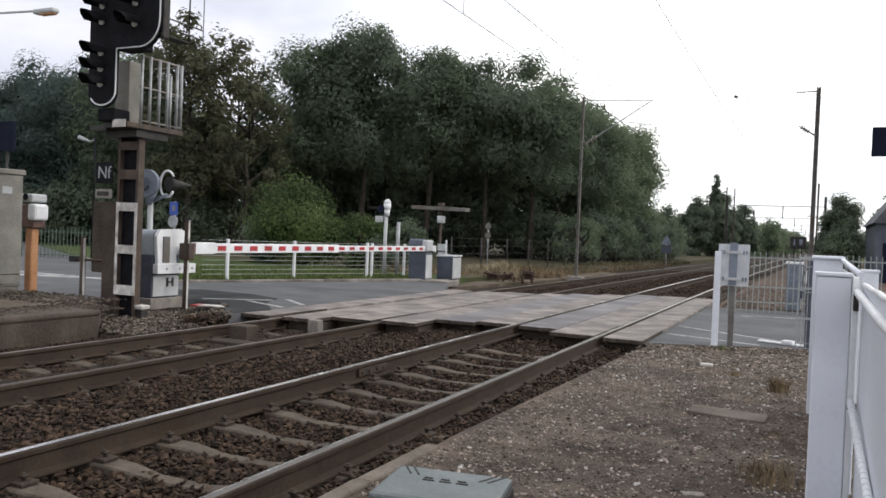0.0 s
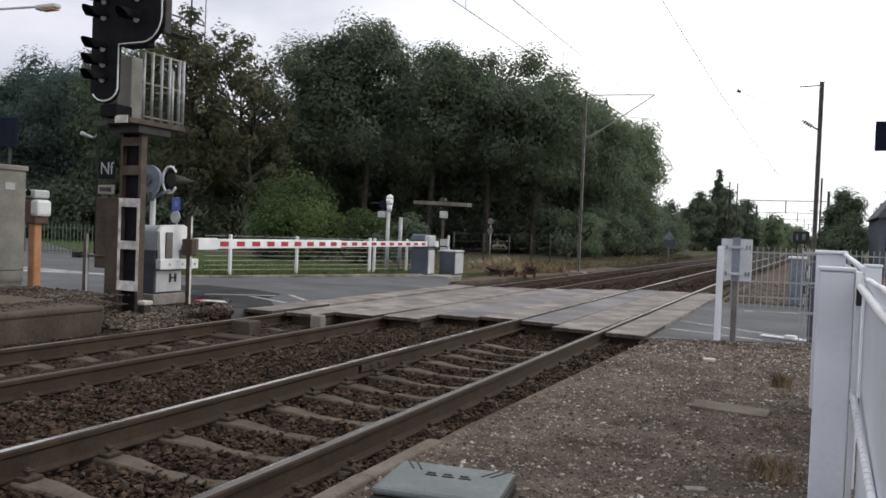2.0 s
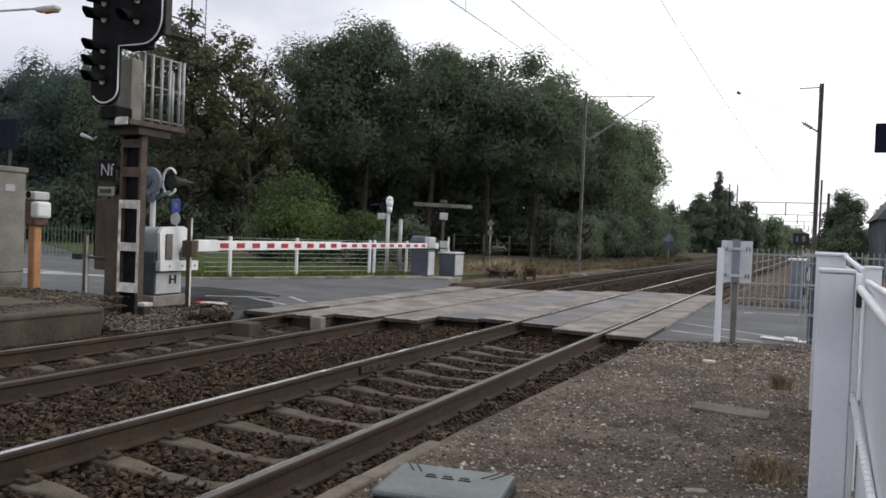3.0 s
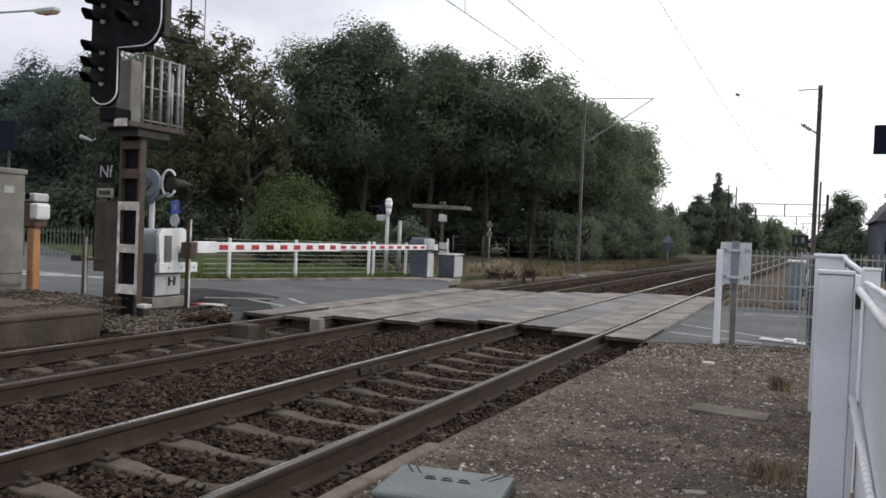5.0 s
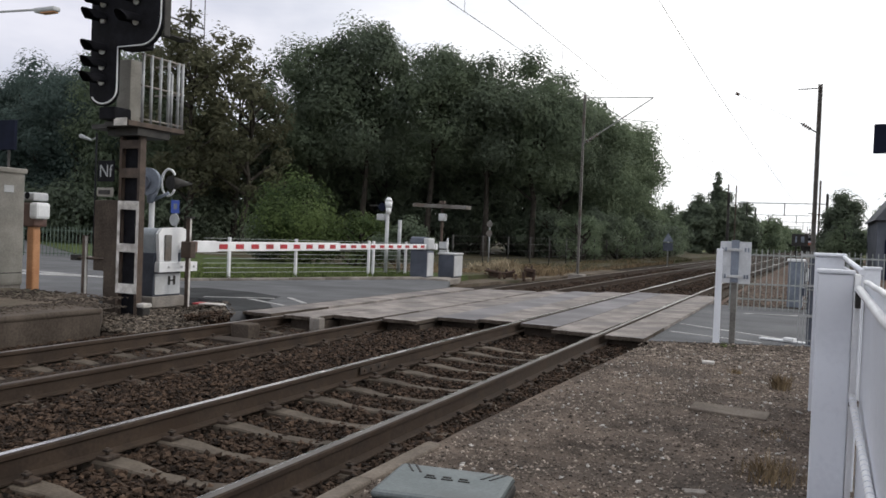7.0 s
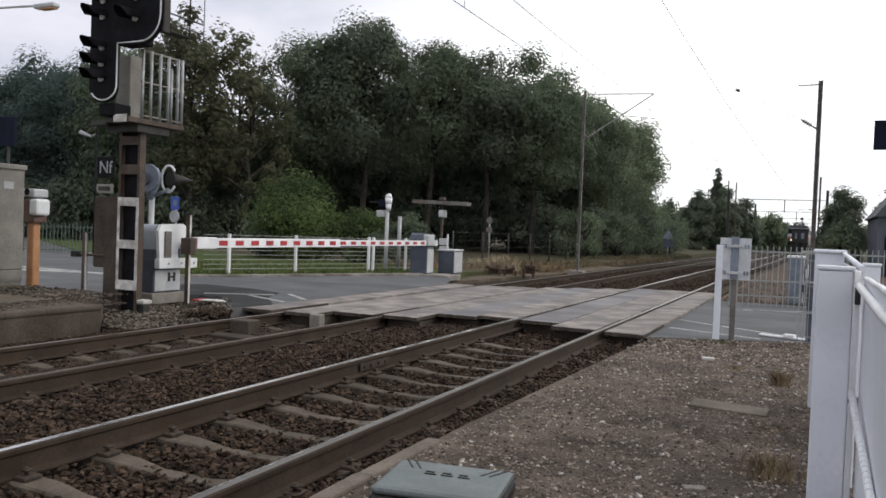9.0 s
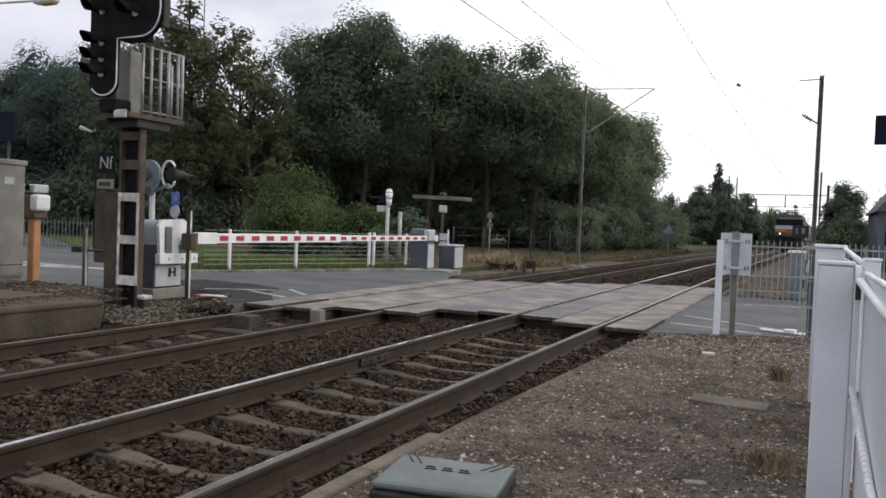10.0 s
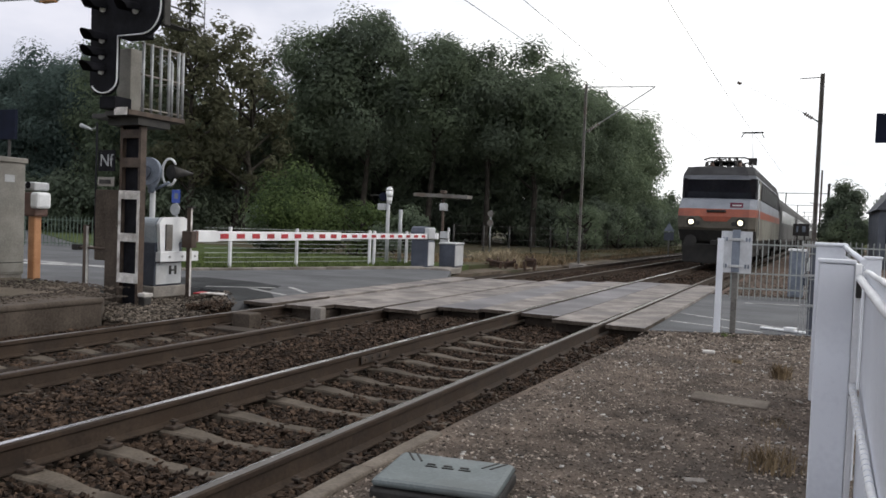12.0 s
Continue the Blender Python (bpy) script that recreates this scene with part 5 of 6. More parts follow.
part("post", tube(B(), (0, 0, 0.1), (0, 0, 2.35), 0.05, 8), M["steel_grey"], t)
bm = B()
for y in (-0.06, -0.03):
    bm.faces.new([bm.verts.new((x, y, z)) for x, z in ((-0.36, 1.78), (0.36, 1.78), (0, 2.40))])
part("plate", bm, M["mirror_grey"], t)
part("panel", box(B(), -0.33, 0.33, -0.06, -0.03, 1.15, 1.72), M["blue_grey"], t)

# catenary masts and wires
def catenary_mast(at, height, reach, side, label):
    t = thing("catenary_mast", label, "catenary mast", at)
    bm = B()
    for x in (-0.035, 0.035):
        box(bm, x - 0.010, x + 0.010, -0.05, 0.05, 0, height)
    box(bm, -0.038, 0.038, -0.01, 0.01, 0, height)
    part("mast", bm, M["mast_grey"], t)
    part("footing", box(B(), -0.3, 0.3, -0.3, 0.3, -0.1, 0.15, 0.03), M["concrete"], t)
    part("top_arm", tube(B(), (0, 0, height - 0.12), (side * reach, 0, height - 0.2), 0.022, 6), M["steel_grey"], t)
    part("strut", tube(B(), (0, 0, height - 1.95), (side * reach, 0, height - 0.2), 0.024, 6), M["steel_grey"], t)
    for k in range(5):
        p = Vector((0, 0, height - 1.95)).lerp(Vector((side * reach, 0, height - 0.2)), 0.06 + 0.035 * k)
        part("insulator", disc(B(), p, (side * reach, 0, 1.75), 0.075, 0.035, 12), M["porcelain"], t)
    part("steady_arm", tube(B(), (side * reach * 0.55, 0, height - 1.0), (side * (reach + 0.1), 0, height - 1.15), 0.014, 6), M["steel_grey"], t)


catenary_mast((-4.87, 31.0, -0.2), 7.30, 2.7, 1, "slim rusty catenary mast with bracket arm")
t = thing("catenary_mast", "dark steel catenary mast with short bracket arms", "catenary mast", (3.60, 31.0, -0.2))
bm = B()
for x in (-0.06, 0.06):
    box(bm, x - 0.015, x + 0.015, -0.09, 0.09, 0, 7.35)
box(bm, -0.045, 0.045, -0.012, 0.012, 0, 7.35)
part("mast", bm, M["mast_grey"], t)
part("top_arm", tube(B(), (0, 0, 7.22), (-0.72, 0, 7.20), 0.022, 6), M["steel_grey"], t)
part("strut", tube(B(), (0, 0, 5.62), (-0.58, 0, 6.0), 0.03, 6), M["steel_grey"], t)
for k in range(4):
    part("insulator", disc(B(), (-0.28 - 0.07 * k, 0, 5.80 + 0.047 * k), (-0.58, 0, 0.38), 0.07, 0.04, 12), M["porcelain"], t)
part("strut_wire", tube(B(), (-0.58, 0, 6.0), (-2.7, 0, 7.1), 0.004, 5), M["steel_grey"], t)
part("insulator", disc(B(), (-2.75, 0, 7.12), (1, 0, -0.5), 0.05, 0.14, 10), M["porcelain"], t)


def portal(y, xl, xr, h, label):
    t = thing("catenary_portal", label, "catenary mast", (0, y, -0.25), 0, "catenary portals")
    for x in (xl, xr):
        part("leg", box(B(), x - 0.12, x + 0.12, -0.1, 0.1, 0, h + 1.0), M["dark_steel"], t)
    part("beam", box(B(), xl, xr, -0.05, 0.05, h - 0.06, h + 0.02), M["steel_grey"], t)
    for x in (track_x(y) - 3.6, track_x(y)):
        part("dropper", box(B(), x - 0.05, x + 0.05, -0.05, 0.05, h - 1.3, h), M["dark_steel"], t)


for y in (88, 122, 156, 190, 224):
    portal(y, track_x(y) - 5.6 + 0.2, track_x(y) + 3.9, 6.0, "far catenary portal across both tracks")
t = thing("lineside_pole", "thin dark pole beside the far line", "pole", (4.0, 62, -0.2))
part("pole", box(B(), -0.06, 0.06, -0.06, 0.06, 0, 6.3), M["mast_brown"], t)
part("arm", tube(B(), (0, 0, 3.9), (-0.7, 0, 4.0), 0.03, 6), M["dark_steel"], t)
t = thing("lineside_pole", "thin dark pole further along the line", "pole", (5.9, 78, -0.2))
part("pole", box(B(), -0.06, 0.06, -0.06, 0.06, 0, 6.0), M["mast_brown"], t)
for x, y in ((-4.85, 92), (-4.2, 94)):
    t = thing("lineside_pole", "dark twin pole before the far trees", "pole", (x, y, -0.2))
    part("pole", box(B(), -0.06, 0.06, -0.06, 0.06, 0, 8.1), M["mast_brown"], t)

t = thing("speed_board", "dark lineside board with two pale figures", "line sign", (2.95, 52, -0.2))
s = part("board", box(B(), -0.45, 0.45, -0.03, 0.0, 1.62, 2.35, 0.01), M["dark_steel"], t)
part("figure_bar", box(B(), -0.26, -0.16, -0.04, -0.031, 1.85, 2.2), M["mirror_grey"], s)
part("figure_bar", box(B(), 0.06, 0.24, -0.04, -0.031, 1.85, 2.2), M["mirror_grey"], s)
for x in (-0.2, 0.2):
    part("post", box(B(), x - 0.04, x + 0.04, -0.02, 0.06, 0, 1.64), M["dark_steel"], t)

wires = thing("overhead_wires", "thin overhead contact and carrier wires", "overhead wires")
for x, z, sag in ((0.0, 7.12, 0.0), (FAR_X, 6.27, 0.0), (FAR_X, 7.28, 0.0)):
    for a, b in ((-24, 31), (31, 88), (88, 156), (156, 300)):
        pts = [(x + track_x(a + (b - a) * k / 6), a + (b - a) * k / 6, z - sag * 4 * (k / 6) * (1 - k / 6)) for k in range(7)]
        part("wire", bent(B(), pts, 0.008, 5), M["dark_steel"], wires)
for y in (16.0, 23.5, 40.0):
    part("dropper", tube(B(), (FAR_X, y, 6.27), (FAR_X, y, 7.28), 0.005, 4), M["dark_steel"], wires)

# street lamp over the side road
t = thing("street_lamp", "grey street lamp reaching over the side road", "street lamp", (-26.5, 20.0, -0.05))
part("pole", tube(B(), (0, 0, 0), (0, 0, 8.9), 0.09, 10, 0.05), M["steel_grey"], t)
part("arm", bent(B(), [(0, 0, 8.8), (0.9, 0, 9.12), (4.3, 0, 8.98)], 0.045, 8), M["pale_grey"], t)
part("head", box(B(), 4.1, 5.15, -0.16, 0.16, 8.84, 9.02, 0.06), M["pale_grey"], t)
part("diffuser", box(B(), 4.4, 5.08, -0.12, 0.12, 8.79, 8.85, 0.02), M["orange_post"], t, "amber glass underside")
t = thing("billboard", "dark navy sign panel on posts by the side road", "sign", (-24.2, 20.0, -0.05))
part("panel", box(B(), -1.6, 0.85, -0.06, 0.06, 3.9, 5.0, 0.01), M["navy"], t)
for x in (-1.2, 0.5):
    part("post", tube(B(), (x, 0, 0), (x, 0, 4.0), 0.05, 8), M["dark_steel"], t)
t = thing("street_lamp", "small white lamp on a post before the wood", "street lamp", (-20.0, 20.4, -0.05))
part("post", tube(B(), (0.35, 0, 0), (0.35, 0, 4.5), 0.03, 8), M["black"], t)
part("head", tube(B(), (-0.45, 0, 4.42), (0.1, 0, 4.25), 0.08, 10, 0.04), M["steel_grey"], t)
part("arm", tube(B(), (0.1, 0, 4.25), (0.35, 0, 4.35), 0.025, 6), M["steel_grey"], t)

# building and panel beyond the footpath
t = thing("house", "low blue-grey house with slate roof beyond the road", "house", (8.05, 46, -0.2))
part("wall", box(B(), -1.45, 6, 0, 8, 0, 3.15), M["render_wall"], t)
bm = B()
ends = [[bm.verts.new((x, y, z)) for x, z in ((-1.62, 3.1), (2.2, 8.2), (6.2, 3.1))] for y in (-0.3, 8.3)]
bm.faces.new(ends[0])
bm.faces.new(ends[1][::-1])
for i in range(3):
    bm.faces.new((ends[0][i], ends[1][i], ends[1][(i + 1) % 3], ends[0][(i + 1) % 3]))
bmesh.ops.recalc_face_normals(bm, faces=bm.faces)
part("roof", bm, M["slate"], t)
part("door", box(B(), -1.1, -0.3, -0.04, 0.02, 0, 2.1, 0.01), M["navy"], t)
part("window", box(B(), 0.2, 1.2, -0.04, 0.02, 1.0, 2.1, 0.01), M["glass_dark"], t)
t = thing("crossing_sign", "dark square sign panel on a post beyond the footpath", "road sign", (6.0, 30.0, -0.15))
part("panel", box(B(), -0.72, 0.3, -0.05, 0.05, 4.75, 5.72, 0.02), M["navy"], t)
part("post", tube(B(), (0.25, 0.1, 0), (0.25, 0.1, 5.3), 0.06, 8), M["dark_steel"], t)


# ---- trees ----
def tree_mesh(seed, height, width, base, clumps, leaves, leaf, clump_size, droop=0.0):
    """Leaf crown (verts, faces) and limb bmesh of a tree whose crown runs from base to height."""
    r = np.random.default_rng(seed)
    mid, half = (base + height) / 2, (height - base) / 2
    centres, sizes = [], []
    while len(centres) < clumps:
        p = r.uniform(-1, 1, 3)
        d = np.linalg.norm(p)
        if d > 1 or d < 0.35:
            continue
        w = 1.0 - 0.25 * max(0.0, p[2]) ** 2
        centres.append((p[0] * width * w, p[1] * width * w, mid + p[2] * half))
        sizes.append(clump_size * r.uniform(0.65, 1.25))
    centres, sizes = np.array(centres), np.array(sizes)
    n = leaves
    own = r.integers(0, clumps, n)
    way = r.normal(size=(n, 3))
    way /= np.linalg.norm(way, axis=1)[:, None]
    rad = r.random(n) ** 0.48
    spot = centres[own] + way * (sizes[own] * rad)[:, None] * np.array([1.0, 1.0, 0.85])
    loose = r.random(n) < 0.045          # leaves between the clumps
    spot[loose] = np.array([0, 0, mid]) + (way * rad[:, None] ** 0.8 * np.array([width, width, half]))[loose]
    spot[:, 2] -= droop * r.random(n) * sizes[own]
    out_way = spot - np.array([0, 0, mid - 0.3 * half])
    out_way /= np.linalg.norm(out_way, axis=1)[:, None] + 1e-6
    nor = way * 1.0 + out_way * 0.45 + np.array([0, 0, 0.25]) + r.normal(0, 0.2, (n, 3))
    nor /= np.linalg.norm(nor, axis=1)[:, None]
    up = r.normal(size=(n, 3))
    a = np.cross(nor, up)
    a /= np.linalg.norm(a, axis=1)[:, None]
    b = np.cross(nor, a)
    s = leaf * r.uniform(0.55, 1.3, n)[:, None]
    v = np.stack([spot - a * s * 0.9, spot + b * s * 0.5 + nor * s * 0.2, spot + a * s * 0.9, spot - b * s * 0.5 + nor * s * 0.15], 1).reshape(-1, 3)
    k = np.arange(n)[:, None] * 4
    f = np.concatenate([k + np.array([[0, 1, 2]]), k + np.array([[0, 2, 3]])])
    bm = B()
    top = height * 0.72
    tr = max(0.12, height * 0.018)
    pts = [(0, 0, -0.2)]
    for i in range(1, 6):
        pts.append((r.normal(0, 0.12) * i * 0.5, r.normal(0, 0.12) * i * 0.5, top * i / 5))
    for i in range(5):
        tube(bm, pts[i], pts[i + 1], tr * (1 - i * 0.16), 8, tr * (1 - (i + 1) * 0.16), False)
    for c in centres[:: max(1, clumps // 14)]:
        z = min(top * 0.95, max(base * 0.6, c[2] - np.hypot(c[0], c[1]) * 0.7))
        i = min(4, int(z / top * 5))
        q = Vector(pts[i]).lerp(Vector(pts[i + 1]), z / top * 5 - i)
        tube(bm, q, c, tr * 0.42, 6, tr * 0.10, False)
    return v.tolist(), f.tolist(), bm


def tree(label, at, leafmat, seed, height, width, base, clumps, leaves, leaf=0.2, clump_size=1.2, name="tree", category="tree", droop=0.0, group=""):
    v, f, bm = tree_mesh(seed, height, width, base, clumps, leaves, leaf, clump_size, droop)
    t = thing(name, label, category, at, seed * 47 % 360, group)
    part("trunk", bm, M["bark"], t)
    soup("crown", v, f, M[leafmat], t)
    return t


W = "woodland trees"
# front of the wood, from the side road to where it meets the line
FRONT = [  # x, y, height, width, base, leaf, seed
    (-50.0, 37, 11.8, 4.5, 0.8, "leaf_blue", 21), (-44.0, 37, 11.7, 4.3, 0.8, "leaf_blue", 22), (-38.5, 35.5, 11.4, 3.8, 0.8, "leaf_blue", 23), (-47.0, 40, 12.1, 4.2, 1.0, "leaf_blue", 35), (-41.0, 39.5, 12.2, 4.0, 1.0, "leaf_blue", 36),
    (-33.0, 34.5, 11.8, 3.6, 1.0, "leaf", 24), (-25.8, 43, 14.0, 3.8, 4.2, "leaf", 26), (-22.3, 43.5, 14.2, 3.6, 5.0, "leaf_dark", 27),
    (-19.0, 46, 13.6, 3.7, 5.2, "leaf", 28), (-15.8, 48, 13.0, 3.4, 5.0, "leaf_dark", 29), (-13.2, 50, 13.3, 3.5, 4.2, "leaf", 30),
    (-13.4, 57, 13.6, 3.4, 2.6, "leaf", 31), (-11.0, 60, 11.8, 2.9, 1.0, "leaf_soft", 32), (-10.9, 68, 11.5, 2.5, 0.6, "leaf_soft", 33), (-11.2, 75, 12.2, 2.4, 0.4, "leaf_soft", 34)]
for x, y, h, w, base, m, seed in FRONT:
    tree("tall dense broadleaf tree at the wood's edge", (x, y, -0.05), m, seed, h, w, base, 62, 22000, 0.13, 1.35, group=W)
tree("thin-crowned browning tree with gaps of sky", (-27.6, 33.8, -0.05), "leaf_brown", 41, 13.0, 3.5, 2.6, 52, 5600, 0.17, 0.85, group=W)
tree("thin-crowned browning tree with gaps of sky", (-30.2, 36.5, -0.05), "leaf_brown", 42, 13.9, 3.0, 2.6, 54, 6200, 0.17, 0.95, group=W)
tree("thin-crowned browning tree with gaps of sky", (-25.0, 35.2, -0.05), "leaf_brown", 43, 12.2, 2.9, 2.2, 40, 2900, 0.17, 0.75, group=W)
tree("thin-crowned browning tree with gaps of sky", (-28.4, 38.5, -0.05), "leaf_brown", 44, 13.3, 2.8, 3.0, 36, 2300, 0.17, 0.75, group=W)
# rows behind, which close the wood
back = tree("tall dark tree deep in the wood", (-22, 55, -0.05), "leaf_dark", 51, 14.0, 4.6, 0.5, 70, 11000, 0.22, 1.5, group=W)
for x, y, a in ((-30, 52, 40), (-45, 47, 220), (-53, 46, 300), (-62, 44, 20), (-17, 57, 75), (-28, 60, 160), (-50, 56, 10), (-15, 66, 110), (-16, 76, 200), (-70, 50, 90), (-25, 70, 280), (-48, 43, 115), (-41.5, 44, 205), (-56, 41, 285), (-64, 39, 45), (-36.7, 70, 100), (-31, 61, 240), (-42, 66, 330)):
    copy_thing(back, pose(x, y, -0.05 - (1.0 if x < -36 else 0), 0, 0, a))

low = tree("lower tree filling the middle of the wood", (-31, 43, -0.05), "leaf_dark", 52, 9.6, 3.8, 0.3, 60, 9500, 0.19, 1.3, group=W)
for x, y, a in ((-37, 49, 130), (-38, 58, 250), (-36, 42, 70), (-28.5, 51, 150), (-41, 41.5, 230), (-47, 42, 310), (-21, 54, 20), (-17, 56, 100), (-24.5, 50, 60), (-18.5, 54, 200), (-29, 47, 10), (-13.5, 62, 90), (-13.5, 72, 190)):
    copy_thing(low, pose(x, y, -0.05, 0, 0, a))

# undergrowth
bush = tree("bright green rounded bush on the verge", (-14.75, 26.0, 0.0), "leaf_bright", 61, 3.35, 1.8, 0.1, 44, 13000, 0.075, 0.72, "bush", "bush")
tree("dark green bush beside the bright one", (-16.8, 26.6, 0.0), "leaf", 65, 2.0, 1.2, 0.05, 26, 4200, 0.085, 0.6, "bush", "bush")
tree("low green bush beside the verge", (-12.6, 26.8, 0.0), "leaf_bright", 62, 1.95, 1.25, 0.05, 28, 4600, 0.08, 0.5, "bush", "bush")
tree("low green bush behind the crossing lamps", (-10.4, 26.5, 0.0), "leaf", 63, 1.75, 1.15, 0.05, 22, 3400, 0.085, 0.45, "bush", "bush")
under = tree("dark undergrowth at the foot of the wood", (-19, 53, -0.1), "leaf_dark", 64, 3.4, 2.9, 0.0, 34, 4200, 0.15, 0.9, "bush", "bush", group="undergrowth")
for x, y, a in ((-25, 52, 30), (-29, 35, 90), (-34, 32, 160), (-39, 33, 200), (-45, 34, 260), (-51, 35, 320), (-15, 54, 45), (-12.5, 52, 140), (-10.5, 55, 230), (-9.8, 63, 300), (-9.6, 71, 10), (-9.8, 80, 70), (-22, 50, 190), (-28, 48, 15), (-31.5, 37, 75), (-32, 52, 140), (-35, 46, 250)):
    copy_thing(under, pose(x, y, -0.1, 0, 0, a))

# along the far line
tree("dense dark tree beside the far line", (-7.7, 112, -0.2), "leaf_dark", 71, 8.7, 2.6, 0.2, 60, 11000, 0.25, 1.2)
tree("slim pointed spruce beside the far line", (-8.1, 111, -0.2), "leaf_dark", 80, 11.3, 0.42, 6.6, 22, 2600, 0.16, 0.42)
tree("dark round tree beside the far line", (-10.0, 108, -0.2), "leaf_dark", 72, 7.6, 1.9, 0.2, 44, 8000, 0.24, 1.1)
tree("dark round tree beside the far line", (-5.2, 118, -0.2), "leaf_dark", 73, 7.2, 2.3, 0.0, 40, 8000, 0.25, 1.15)
tree("grey-green tree beyond the wood", (-12.9, 100, -0.2), "leaf", 74, 5.9, 2.3, 0.0, 30, 6000, 0.24, 1.1)
# grey-green leaves here carry the haze of distance in their colour
far = tree("distant dark hedge tree along the line", (-4.2, 150, -0.2), "leaf_soft", 75, 6.6, 3.2, 0.0, 26, 2600, 0.32, 1.5, group="distant trees")
for x, y, a in ((-3.8, 165, 40), (-3.2, 182, 120), (-2.4, 205, 200), (-1.8, 235, 280), (-1.0, 270, 330), (-6.5, 135, 90), (-12, 150, 10), (-14, 128, 60), (17, 240, 150), (16, 200, 30), (22, 300, 70), (3, 470, 20), (10, 480, 100), (16, 470, 200), (-6, 330, 10), (-12, 480, 33)):
    copy_thing(far, pose(x, y, -0.2, 0, 0, a))
tree("dark evergreen tree beside the footpath road", (5.3, 56, -0.2), "leaf_dark", 76, 5.0, 1.15, 0.0, 60, 13000, 0.13, 0.75)
tree("dark bush beside the footpath road", (5.2, 54, -0.2), "leaf_dark", 77, 3.0, 1.1, 0.0, 24, 4000, 0.14, 0.6, "bush", "bush")
tree("green rounded bush before the evergreen tree", (5.15, 49, -0.2), "leaf_soft", 79, 3.0, 1.0, 0.0, 26, 3600, 0.09, 0.55, "bush", "bush")
scrub = tree("low green scrub along the foot of the wood", (-9.2, 47, -0.1), "leaf_soft", 81, 3.3, 1.5, 0.0, 22, 2000, 0.10, 0.62, "bush", "bush", group="lineside scrub")
for x, y, a in ((-9.9, 51, 60), (-9.0, 56.5, 150), (-9.5, 61, 240), (-8.7, 68, 310), (-8.6, 78, 20)):
    copy_thing(scrub, pose(x, y, -0.1, 0, 0, a))
tree("leafy tree behind the house", (9.6, 52, -0.2), "leaf_soft", 78, 6.8, 2.1, 1.0, 30, 3600, 0.2, 1.1)


# ---- the train ----
def stack(levels, materials, t, names, nose):
    """Horizontal sections (z, front y, half width) one on another; each band between two is a part."""
    long = nose
    def ring(bm, z, yf, w):
        c = 0.16
        pts = [(-w, yf + c), (-w + c * 1.6, yf), (w - c * 1.6, yf), (w, yf + c), (w, long - yf - c), (w - c * 1.6, long - yf), (-w + c * 1.6, long - yf), (-w, long - yf - c)]
        return [bm.verts.new((x, y, z)) for x, y in pts]
    for i in range(len(levels) - 1):
        if materials[i] is None:
            continue
        bm = B()
        a, b = ring(bm, *levels[i]), ring(bm, *levels[i + 1])
        for k in range(8):
            bm.faces.new((a[k], a[(k + 1) % 8], b[(k + 1) % 8], b[k]))
        bm.faces.new(b)
        bm.faces.new(a[::-1])
        bmesh.ops.recalc_face_normals(bm, faces=bm.faces)
        part(names[i], bm, M[materials[i]], t)


def bogie(t, y):
    b = part("bogie", box(B(), -1.15, 1.15, y - 1.7, y + 1.7, 0.42, 0.85, 0.05), M["loco_dark"], t)
    for w in (-1.4, 1.4):
        for x in (-0.75, 0.75):
            part("wheel", disc(B(), (x, y + w, 0.5), (1, 0, 0), 0.5, 0.13, 24), M["loco_dark"], b)


